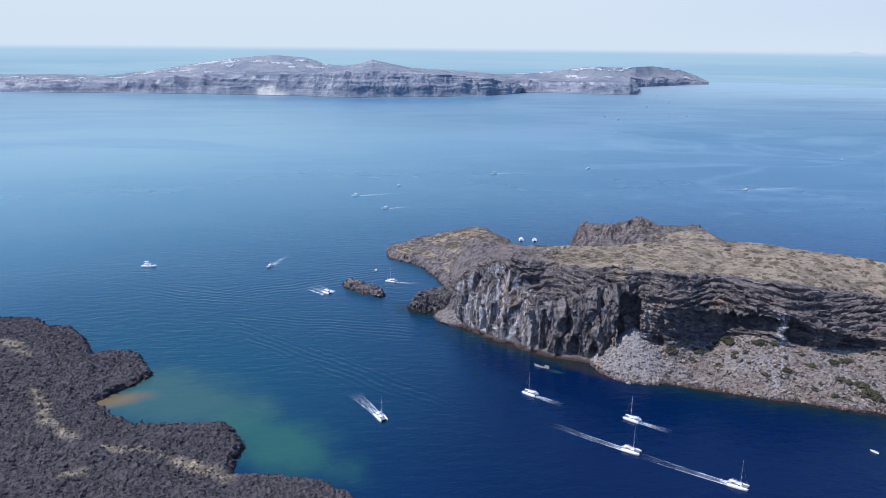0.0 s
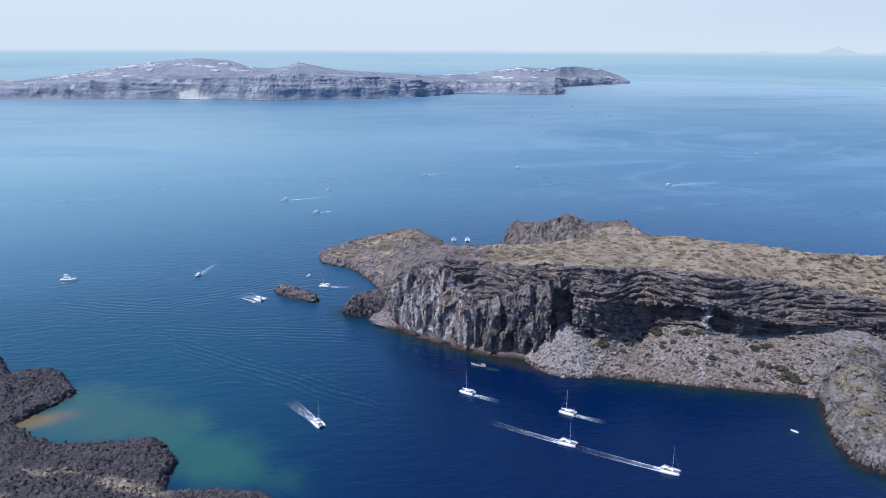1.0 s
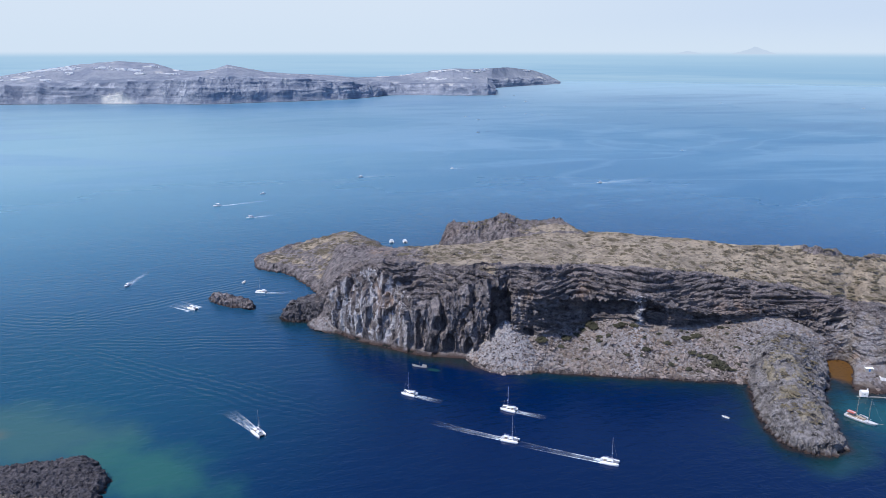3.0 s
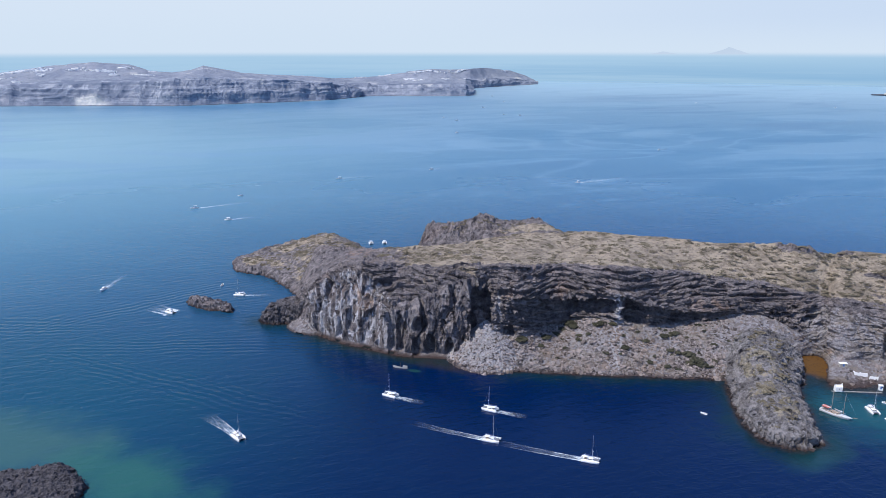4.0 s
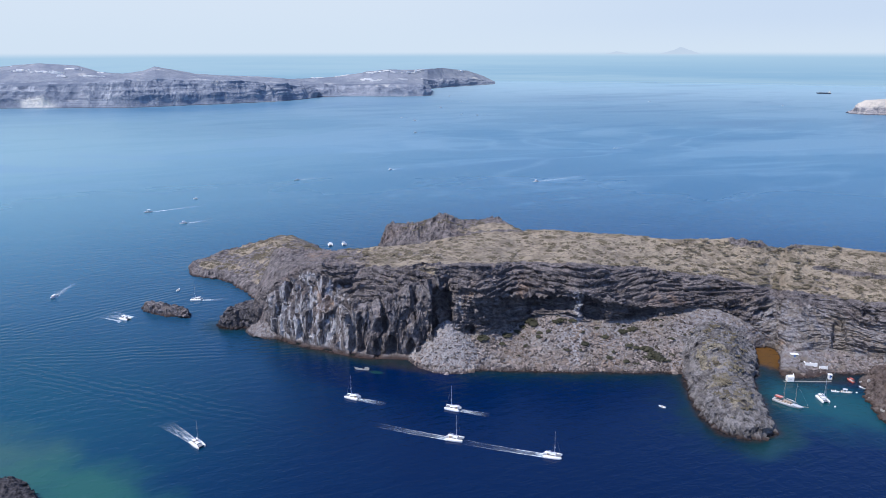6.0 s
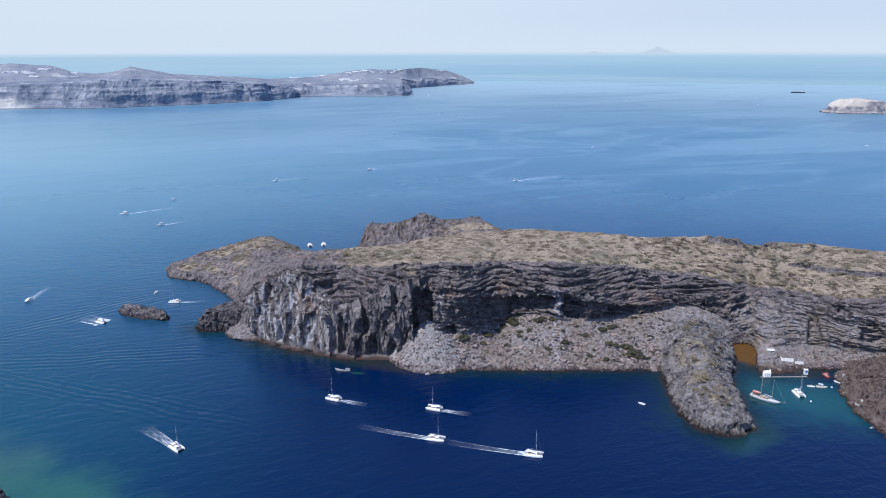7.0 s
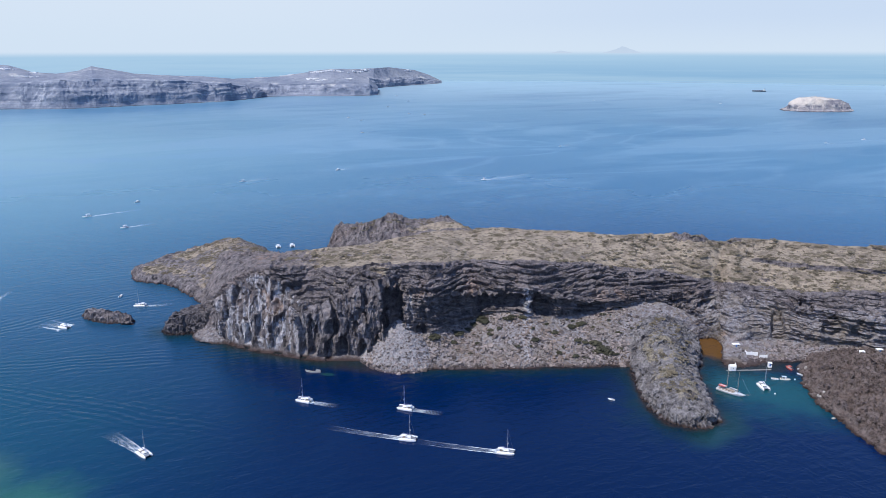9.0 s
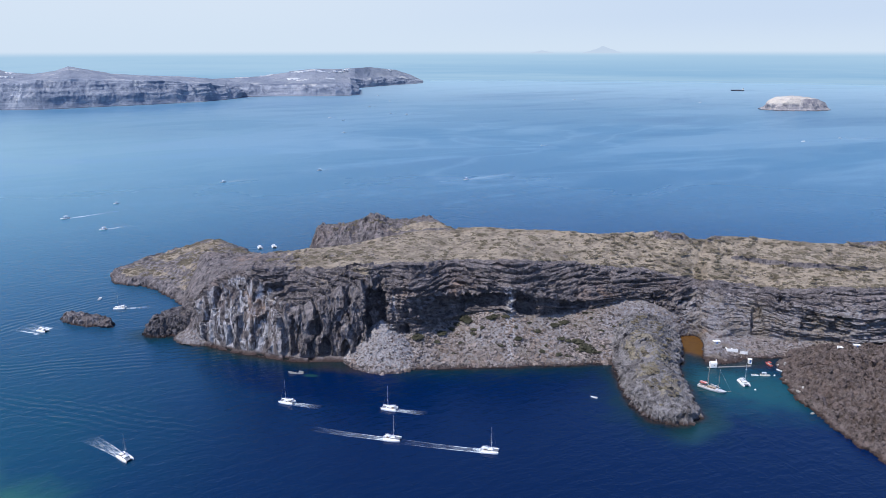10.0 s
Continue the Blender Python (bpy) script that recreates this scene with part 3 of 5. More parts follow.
    zones[..., 2] = np.clip(talus_pale + bleached + 0.45 * ash + streak + 0.12, 0, 1)
    stain = sum(np.exp(-(((S - cs) / ws) ** 2 + ((z - cz) / wz) ** 2)) for cs, cz, ws, wz in RUSTY) * 0.6 * smooth(-0.1, 0.4, fbm(x, y, z, 7, 3, 209))
    me = grid_mesh("island", p, zones=zones, smooth_faces=False)
    me.attributes.new("stain", "FLOAT", "POINT").data.foreach_set("value", np.clip(stain, 0, 1).astype(np.float32).ravel())
    ob = new("island", me)
    ob.data.materials.append(ROCK)
    tagged(ob, "rugged volcanic island with dark cliffs and dry scrub on top", "island", kind="structure")
    return ob, p, band, share, s


ISLAND, ISLE_P, ISLE_BAND, ISLE_SHARE, ISLE_S = build_island()


def coast_patch(name, polygon, step, height, jitter, material, label, zones_of, category="headland", margin=4, smooth_faces=False):
    """Land inside an outline: height(x, y, d) gives the ground by the distance d from the shore."""
    xs, ys = [a for a, _ in polygon], [b for _, b in polygon]
    X, Y = np.meshgrid(np.arange(min(xs) - margin, max(xs) + margin, step), np.arange(min(ys) - margin, max(ys) + margin, step))
    D = inside_distance(X, Y, polygon) + 2.2 * fbm(X, Y, 0, 9, 4, 41, 0.6)
    Z = height(X, Y, D)
    keep_pt = D > -margin
    keep = keep_pt[:-1, :-1] & keep_pt[1:, :-1] & keep_pt[:-1, 1:] & keep_pt[1:, 1:]
    place = np.stack([X + jitter * fbm(X, Y, Z, 3.1 * step, 2, 51), Y + jitter * fbm(X, Y, Z, 3.1 * step, 2, 57), Z], -1)
    n = normals(place)
    steep = smooth(0.15, 0.6, 1 - np.abs(n[..., 2])) * keep_pt
    c1, t1 = cells(place[..., 0], place[..., 1], place[..., 2], 3.6, 43)
    c2, t2 = cells(place[..., 0], place[..., 1], place[..., 2], 1.5, 44)
    place = place + n * (steep * (1.3 * c1 + 1.6 * t1 + 0.6 * c2 + 0.5 * t2))[..., None]
    zones = np.ones((*X.shape, 4))
    zones[..., 0], zones[..., 1], zones[..., 2] = zones_of(X, Y, Z, D)
    ob = new(name, grid_mesh(name, place, keep, zones, smooth_faces))
    ob.data.materials.append(material)
    tagged(ob, label, category, kind="structure")
    return ob, place, D


HEADLAND = [(11, 750), (11, 727), (17, 710), (40, 689), (51, 661), (62, 625), (69, 600), (90, 585), (150, 600), (160, 690), (150, 760), (130, 800), (103, 815), (76, 800), (54, 785), (30, 765)]
SPUR = [(328, 392), (310, 354), (301, 337), (291, 321), (284, 304), (283, 288), (290, 277), (301, 274), (316, 277), (323, 294), (334, 306), (341, 321), (352, 334), (370, 350), (391, 374), (388, 396), (350, 408)]
KNOB = [(26, 570), (29, 562), (36, 558), (47, 555), (60, 547), (82, 542), (84, 575), (62, 588), (42, 586)]
SCREE_CONE = [(143, 446), (143, 432), (150, 421), (162, 414), (176, 412), (190, 414), (202, 421), (212, 436), (212, 456), (196, 472), (160, 472), (147, 460)]
CONE = [(44, 556), (46, 547), (52, 535), (62, 527), (73, 524), (84, 518), (92, 530), (84, 556), (62, 566)]
HILL = [(190, 664), (184, 640), (181, 612), (187, 585), (212, 564), (240, 556), (268, 546), (294, 527), (308, 524), (340, 590), (300, 690), (250, 700), (205, 690)]
ISLET = [(-33, 640), (-29, 620), (-15, 606), (-1, 599), (6, 593), (8, 602), (0, 618), (-16, 634)]
RED = [(418, 308), (410, 299), (397, 285), (386, 271), (380, 256), (375, 240), (369, 222), (366, 206), (360, 170), (420, 130), (560, 150), (600, 260), (540, 296), (470, 312), (440, 318)]
BLACK = [(-330, 575), (-296, 562), (-269, 558), (-252, 543), (-234, 539), (-217, 519), (-200, 488), (-185, 493), (-169, 489), (-159, 470), (-149, 453), (-158, 438), (-171, 421), (-173, 416), (-156, 397),
         (-139, 385), (-120, 385), (-87, 383), (-81, 370), (-73, 358), (-77, 346), (-75, 331), (-55, 328), (-32, 322), (-15, 310), (0, 292), (10, 262), (-150, 230), (-330, 260), (-420, 420)]


def blocks(x, y, size, seed, amount):
    c, t = cells(x, y, 0, size, seed)
    c2, t2 = cells(x, y, 0, size * 0.42, seed + 3)
    return amount * (0.7 * c + 0.9 * t + 0.4 * c2 + 0.4 * t2)


def headland_height(x, y, d):
    d = d + 3
    body = -3 + 9 * smooth(-1, 9, d) + 17 * smooth(6, 42, d) * smooth(35, 110, x + 0.35 * (700 - y))
    return body + smooth(0, 8, d) * (1.3 * fbm(x, y, 0, 14, 4, 61, 0.55, ridged=True) + blocks(x, y, 5.0, 62, 0.8) * (1.4 - smooth(6, 20, d)))


def spur_height(x, y, d):
    d = d + 0.3
    across, along = 0.92 * x - 0.39 * y, 0.39 * x + 0.92 * y
    inland = smooth(275, 375, y - 0.25 * (x - 300))
    body = -3 + 10 * smooth(-1, 5, d) + (5 + 7 * inland) * smooth(3, 18, d) + 5 * inland * smooth(12, 30, d)
    return body + smooth(-1, 5, d) * (0.8 * fbm(0.5 * across, along, 0, 8, 4, 71, 0.55, ridged=True) + blocks(0.5 * across, along, 7.0, 72, 1.3) + blocks(x, y, 1.8, 74, 0.25))


def knob_height(x, y, d):
    ledge = d + 2.6 * fbm(x, y, 0, 7, 4, 83)
    body = -3 + 5.5 * smooth(-1.5, 0.8, ledge) + 5 * smooth(0.6, 2.8, ledge) + 5 * smooth(3.0, 5.5, ledge) + 2 * smooth(40, 80, x)
    return body + smooth(-1, 4, d) * (0.6 * fbm(x, y, 0, 7, 4, 81, 0.6, ridged=True) + blocks(x, y, 4.0, 82, 0.7))


def cone_height(x, y, d):
    r = np.hypot(x - 67, y - 546)
    return 14.5 - 0.68 * r + 1.0 * fbm(x, y, 0, 9, 3, 86) + blocks(x, y, 2.4, 85, 0.4)


def scree_cone_height(x, y, d):
    r = np.hypot(x - 178, (y - 450) * 0.86)
    return 27 - 0.90 * r + 1.2 * fbm(x, y, 0, 12, 3, 87) + 0.5 * blocks(x, y, 2.2, 88, 0.7) - 30 * (y > 470)


def islet_height(x, y, d):
    return -2 + 7.5 * smooth(-1, 5, d) + smooth(0, 4, d) * (1.0 * fbm(x, y, 0, 6, 4, 91, 0.6, ridged=True) + blocks(x, y, 3.4, 92, 1.2))


def hill_height(x, y, d):
    along = 620 * x / y          # the crest, seen along its length
    crest = np.interp(along, [174, 178, 191, 204, 221, 231, 236, 243, 252, 261, 279, 294, 313, 325, 337, 352], [46, 56, 56, 56.5, 59, 62, 66.5, 67, 63, 60, 62.5, 65.5, 63.5, 60.5, 57, 54])
    foot = np.interp(along, [180, 200, 262, 300, 345], [42, 47, 58.5, 59.5, 60])
    beyond = np.hypot(x, y) - np.interp(along, [180, 250, 303, 325, 345], [652, 646, 636, 610, 596])
    front = np.hypot(x, y) - np.interp(along, [168, 198, 233, 268, 304, 346], [630, 612, 601, 604, 607, 602])
    body = 30 + (foot - 30) * smooth(-3, 0.5, d) + (crest - foot) * smooth(-0.5, 7, d) * smooth(-4, 40, front) - 0.42 * np.maximum(0, beyond)
    crag = 1 - 0.75 * smooth(250, 275, along) * (1 - smooth(24, 40, front))
    return body + crag * smooth(-1, 6, d) * (2.2 * fbm(x, y, 0, 15, 4, 95, 0.6, ridged=True) + blocks(x, y, 8.0, 96, 1.9) + blocks(x, y, 3.0, 98, 0.9))


def lava_height(x, y, d):
    d = d + 1.4
    inland = smooth(0, 45, d)
    clinker = fbm(x, y, 0, 5.5, 4, 101, 0.62, ridged=True)
    ridges = fbm(x, y, 0, 34, 3, 103, 0.5, ridged=True)
    return -2.5 + 6.0 * smooth(-1, 5, d) + 6 * inland + smooth(0, 6, d) * (0.75 * clinker + blocks(x, y, 1.7, 104, 0.55) + blocks(x, y, 4.2, 105, 0.40)) + (0.6 + inland) * 1.6 * ridges


def red_height(x, y, d):
    return lava_height(x, y, d) + smooth(0, 6, d) * (blocks(x, y, 3.0, 107, 1.7) + 1.6 * fbm(x, y, 0, 9, 3, 108, 0.55, ridged=True))


def plain_zones(soil, scree, pale):
    def f(x, y, z, d):
        patch = smooth(-0.1, 0.5, fbm(x, y, 0, 26, 4, 111, 0.6))
        return soil * smooth(3, 12, d) * (0.55 + 0.45 * patch), scree + 0 * x, pale + 0 * x
    return f


def hill_zones(x, y, z, d):
    along, beyond = 620 * x / y, np.hypot(x, y) - 640
    return smooth(3, 10, d) * (0.12 + 0.70 * smooth(245, 280, along) * (1 - smooth(-18, -4, beyond))), 0 * x, 0.15 + 0 * x


LANES = [([(-209, 418), (-197, 399), (-187, 382), (-174, 367), (-161, 357)], 5.5), ([(-133, 343), (-120, 342), (-101, 335), (-77, 323)], 5.0), ([(-265, 495), (-249, 484), (-239, 474)], 6.0), ([(-160, 322), (-145, 324)], 3.0), ([(-161, 357), (-133, 343)], 2.2)]


def black_zones(x, y, z, d):
    # dry grassy lanes between the flows
    lane = 0 * x
    for line, wide in LANES:
        for (ax, ay), (bx, by) in zip(line, line[1:]):
            ex, ey = bx - ax, by - ay
            t = np.clip(((x - ax) * ex + (y - ay) * ey) / (ex * ex + ey * ey), 0, 1)
            r = np.hypot(x - ax - t * ex, y - ay - t * ey) + 5.0 * fbm(x, y, 0, 14, 5, 121, 0.65)
            lane = np.maximum(lane, 1 - smooth(-wide * 0.8, wide * 2.4, r))
    return np.clip(lane * 0.80, 0, 1), 0 * x, 0.15 + 0 * x


HEADLAND_LAND = coast_patch("headland", HEADLAND, 1.1, headland_height, 0.7, ROCK, "low brown rocky headland with dry grass", plain_zones(0.80, 0.0, 0.2))
HILL_LAND = coast_patch("hill", HILL, 1.1, hill_height, 0.6, ROCK, "dark craggy rise on the far side of the plateau", hill_zones, "hill")
SPUR_LAND = coast_patch("spur", SPUR, 0.6, spur_height, 0.6, SPUR_ROCK, "grey lava spur running into the water", plain_zones(0.50, 0.0, 0.5))
ROCK_SHELF_LAND = coast_patch("rock_shelf", KNOB, 0.45, knob_height, 0.9, LAVA, "dark flat-topped rock shelf below the cliff", plain_zones(0.1, 0.0, 0.35))
CONE_LAND = coast_patch("scree_cone", CONE, 0.7, cone_height, 0.4, ROCK, "grey scree below the dark rock shelf", plain_zones(0.0, 0.95, 0.4), "scree")
SCREE_CONE_LAND = coast_patch("scree_fan", SCREE_CONE, 0.7, scree_cone_height, 0.5, ROCK, "steep grey scree fan against the cliff", plain_zones(0.0, 0.95, 0.9), "scree")
ISLET_LAND = coast_patch("islet", ISLET, 0.6, islet_height, 0.4, ROCK, "small dark rock islet with pale wave-washed foot", plain_zones(0.15, 0.0, 0.3), "islet")
RED_LAVA_FIELD_LAND = coast_patch("red_lava_field", RED, 0.8, red_height, 0.8, RED_LAVA, "reddish brown clinker lava field at the shore", plain_zones(0.0, 0.2, 0.3), "lava field", smooth_faces=False)
BLACK_LAVA_FIELD_LAND = coast_patch("black_lava_field", BLACK, 0.8, lava_height, 0.8, LAVA, "black clinker lava tongues with dry grassy lanes", black_zones, "lava field", smooth_faces=False)

build_sea()

# ---- the far island: bearing, shore distance, cliff top, skyline ----
FAR_NEAR = [(-34.46, 4062, 32, 36), (-25.75, 3603, 38, 54), (-22.41, 3486, 41, 58), (-18.85, 3400, 46, 54), (-16.99, 3353, 55, 71), (-15.08, 3291, 64, 89), (-12.72, 3230, 74, 116), (-9.89, 3172, 80, 141),
            (-7.40, 3107, 84, 155), (-5.07, 3051, 87, 145), (-3.78, 3016, 92, 119), (-2.27, 2984, 98, 110), (-0.96, 2985, 102, 121), (-0.09, 2987, 104, 139), (1.23, 3006, 98, 124), (2.55, 3027, 92, 106),
            (4.76, 3056, 86, 96), (6.96, 3090, 80, 88), (8.73, 3142, 68, 77), (10.26, 3231, 52, 66), (11.4, 3330, 20, 40)]
FAR_MID = [(9.0, 3330, 50, 70), (11.26, 3379, 50, 71), (13.09, 3409, 47, 78), (15.24, 3408, 46, 96), (16.95, 3384, 49, 105), (18.43, 3377, 51, 88), (19.6, 3392, 48, 62), (20.25, 3440, 20, 22)]
FAR_CAPE = [(15.0, 3800, 50, 90), (16.95, 3850, 50, 101), (18.43, 3900, 46, 98), (19.97, 3960, 44, 100), (21.07, 4110, 40, 101), (23.08, 4302, 37, 79), (24.27, 4413, 26, 46), (25.2, 4516, 3, 3)]


def build_far_island(rows, columns, deep, seed):
    rows = np.array(rows)
    s = np.linspace(0, len(rows) - 1, columns)
    v = np.stack([np.interp(s, np.arange(len(rows)), rows[:, k]) for k in range(4)], -1)
    az, R, zl, zs = np.radians(v[:, 0]), v[:, 1], v[:, 2], v[:, 3]
    R = R + 16 * fbm(az * 3000, 0, 0, 120, 4, seed)
    pts, band, share = [], [], []
    for k, n in ((0, 2), (1, 60), (2, 70), (3, 8)):
        for j in range(n):
            q = j / n
            if k == 0:
                r, z = R - 10 * (1 - q), -5 + 5 * q + 0 * R
            elif k == 1:
                r, z = R + 75 * q**1.15, zl * q
            elif k == 2:
                r, z = R + 75 + (deep - 75) * q, zl + (zs - zl) * (0.25 * q + 0.75 * q**1.6)
            else:
                r, z = R + deep + 120 * q, zs * (1 - q * 0.9)
            pts.append(np.stack([r * np.sin(az), r * np.cos(az), z], -1))
            band.append(k)
            share.append(q)
    p, band, share = np.array(pts), np.array(band)[:, None], np.array(share)[:, None]
    x, y, z = p[..., 0], p[..., 1], p[..., 2]
    n = normals(p)
    wall = np.where(band == 1, smooth(0.08, 0.4, share) * (1 - smooth(0.9, 1, share)), 0)
    out = wall * (20 * fbm(x, y, 0.4 * z, 110, 5, 133, 0.55, ridged=True) + 6 * fbm(0.06 * x, 0.06 * y, z, 16, 3, 135, ridged=True))
    p = p + n * out[..., None]
    slope = np.where(band == 2, np.sin(np.pi * np.clip(share, 0, 1)), 0)
    p[..., 2] += slope * (6 * fbm(x, y, 0, 120, 5, 137, 0.6) + 5 * fbm(x, y, 0, 70, 4, 138, 0.6, ridged=True)) + np.where(band >= 2, 1.8, 0) * fbm(x, y, 0, 45, 3, 139)
    zones = np.zeros((*x.shape, 4))
    zones[..., 3] = 1
    zones[..., 0] = np.where(band >= 2, smooth(0.0, 0.3, share), 0) * 0.7
    zones[..., 1] = np.where(band == 1, 0.85 * (1 - smooth(0.15, 0.5, share + 0.4 * fbm(x, y, 0, 160, 4, 141))), 0)
    zones[..., 2] = 0.35 + 0.5 * smooth(0.0, 0.5, fbm(x, y, 0, 200, 3, 143))
    bearing = np.degrees(np.arctan2(x, y))
    fan = smooth(0.1, 0.5, fbm(bearing * 100, 0, 0, 130, 2, 147, ridged=True)) * np.where(band == 1, 1 - smooth(0.05, 0.62, share + 0.12 * fbm(x, y, z, 40, 3, 148)), 0)
    beach = np.where(band == 1, 1 - smooth(0.02, 0.05, share), 0) * smooth(-0.1, 0.3, fbm(bearing * 100, 0, 0, 260, 2, 149))
    zones[..., 1] = np.maximum(zones[..., 1] * 0.5, np.maximum(fan, beach))
    zones[..., 2] = np.maximum(np.maximum(zones[..., 2] * 0.8, 0.55 * fan), beach)
    slide = smooth(-9.0, -8.6, bearing) * (1 - smooth(-7.2, -6.2, bearing + 0.02 * z)) * smooth(1, 3, z) * (1 - smooth(26, 48, z + 12 * fbm(x, y, z, 60, 3, 145) + 8 * np.abs(bearing + 7.8)))
    zones[..., 1] = np.maximum(zones[..., 1], slide)
    zones[..., 2] = np.maximum(zones[..., 2], slide)
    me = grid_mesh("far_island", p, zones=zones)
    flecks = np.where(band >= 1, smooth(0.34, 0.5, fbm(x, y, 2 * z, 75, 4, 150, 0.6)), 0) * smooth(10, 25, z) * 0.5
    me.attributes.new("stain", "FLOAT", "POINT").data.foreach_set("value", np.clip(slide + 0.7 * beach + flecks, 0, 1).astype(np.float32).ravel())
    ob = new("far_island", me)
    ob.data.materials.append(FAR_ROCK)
    tagged(ob, "long layered cliff island in haze with white villages along its top", "island", kind="structure")
    return p, band[:, 0]


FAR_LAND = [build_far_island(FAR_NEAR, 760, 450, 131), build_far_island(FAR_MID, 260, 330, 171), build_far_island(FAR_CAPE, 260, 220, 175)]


def build_mesa():
    """The small pale-topped island far out."""
    cx, cy = 2275, 1745
    na, nr = 160, 44
    a = np.linspace(0, 2 * math.pi, na)
    prof_r = np.interp(np.arange(nr), [0, 4, 16, 24, 30, 43], [1.14, 1.10, 0.98, 0.88, 0.70, 0.0])
    prof_z = np.interp(np.arange(nr), [0, 4, 16, 24, 30, 43], [-4, 2, 9, 22, 36, 44])
    A, Rr = np.meshgrid(a, prof_r)
    u, v = 106 * Rr * np.cos(A), 66 * Rr * np.sin(A)
    tx, ty = 0.955, -0.297
    x, y = cx + u * tx - v * ty, cy + u * ty + v * tx
    z = np.broadcast_to(prof_z[:, None], x.shape) * (1.1 - 0.16 * u / 106)
    wall = smooth(0.6, 0.8, Rr)
    k = 1 + wall * 0.17 * fbm(x, y, 0.5 * z, 44, 4, 151, ridged=True)
    x, y = cx + (x - cx) * k, cy + (y - cy) * k
    z = np.where(z > 3, z + 4.0 * fbm(x, y, z, 26, 4, 153), z)
    zones = np.ones((*x.shape, 4))
    zones[..., 0] = np.clip(0.7 * (1 - smooth(0.66, 0.76, Rr)) + 0.9 * smooth(20, 30, z) * (1 - smooth(-40, 10, u)), 0, 1)
    zones[..., 1] = 0.7 * smooth(20, 30, z) * (1 - smooth(-25, 25, u)) + 0.5 * smooth(40, 44, z)
    zones[..., 2] = np.clip(0.9 * smooth(14, 24, z) * (1 - smooth(-25, 25, u)) + 0.3, 0, 1)
    me = grid_mesh("mesa_islet", np.stack([x, y, z], -1)[:, ::-1], zones=zones[:, ::-1])
    cap = smooth(17, 25, z) * (1 - smooth(-30, 5, u + 10 * fbm(x, y, z, 20, 3, 155))) + 0.45 * smooth(35, 39, z) + 0.8 * np.exp(-(((u - 48) / 16) ** 2 + ((z - 27) / 4) ** 2))
    me.attributes.new("stain", "FLOAT", "POINT").data.foreach_set("value", np.clip(cap, 0, 1)[:, ::-1].astype(np.float32).ravel())
    ob = new("mesa_islet", me)
    ob.data.materials.append(TUFF)
    tagged(ob, "small flat-topped islet with pale tuff cap far out", "islet", kind="structure")


build_mesa()


# ---- loose rock and scrub ----
def icosphere(level):
    bm = bmesh.new()
    bmesh.ops.create_icosphere(bm, subdivisions=level, radius=1.0)
    bm.verts.ensure_lookup_table()
    v = np.array([w.co[:] for w in bm.verts])
    f = np.array([[w.index for w in q.verts] for q in bm.faces])
    bm.free()
    return v, f


ICO1, ICO2 = icosphere(1), icosphere(2)
RNG = np.random.RandomState(12)


def stone_shape(level, seed):
    """An angular block: a ball cut by flat planes."""
    v, f = ICO2 if level == 2 else ICO1
    r = np.random.RandomState(seed)
    v = v * r.uniform(0.6, 1.35, 3)
    for _ in range(9):
        n = r.normal(size=3)
        n /= np.linalg.norm(n)
        over = np.maximum(v @ n - r.uniform(0.30, 0.75), 0)
        v = v - over[:, None] * n
    return v + 0.09 * r.normal(size=v.shape), f


def scatter(name, shapes, at, size, material, label, category, flat=1.0, zones=False, smooth_faces=False, parent=None):
    """Many small pieces on given places, as one object of stuff."""
    vs, fs, zs, base = [], [], [], 0
    for k, (p, d) in enumerate(zip(at, size)):
        v, f = shapes[k % len(shapes)]
        a = RNG.uniform(0, 2 * math.pi)
        c, s = math.cos(a), math.sin(a)
        w = v * d * (1, 1, flat)
        vs.append(np.stack([c * w[:, 0] - s * w[:, 1], s * w[:, 0] + c * w[:, 1], w[:, 2]], -1) + p)
        fs.append(f + base)
        base += len(v)
    verts, faces = np.concatenate(vs), np.concatenate(fs)
    zones_of = np.tile((0.0, 0.9, 0.55, 1.0), (len(verts), 1)) if zones else None
    ob = new(name, raw_mesh(name, verts, faces, zones_of, smooth_faces))
    ob.data.materials.append(material)
    tagged(ob, label, category, kind="stuff")
    return ob


def pick(places, weight, count):
    """Random places from a grid, by weight."""
    w = np.maximum(weight, 0).ravel()
    idx = RNG.choice(w.size, count, p=w / w.sum())
    jitter = np.concatenate([RNG.uniform(-0.6, 0.6, (count, 2)), np.zeros((count, 1))], 1)
    return places.reshape(-1, 3)[idx] + jitter


def cell_area(p):
    du, dv = np.gradient(p, axis=1), np.gradient(p, axis=0)
    return np.linalg.norm(np.cross(du, dv), axis=-1)


def leafy(name, a, b):
    m = Nodes(name)
    geo = m.tree.nodes.new("ShaderNodeNewGeometry")
    col = m.mix(m.ramp(m.noise(9, 3, 0.6), 0.3, 0.7), a, b)
    col = m.mix(m.math("MULTIPLY", geo.outputs["Random Per Island"], 0.5), col, tuple(0.45 * c for c in a))
    return m.done(col, 0.9, m.bump(m.noise(0.5, 3, 0.7), 0.25), Specular_IOR_Level=0.15)


SCRUB = leafy("dry_scrub_leaves", (0.118, 0.098, 0.066), (0.180, 0.152, 0.104))
GREEN = leafy("green_shrub_leaves", (0.034, 0.035, 0.024), (0.072, 0.068, 0.044))


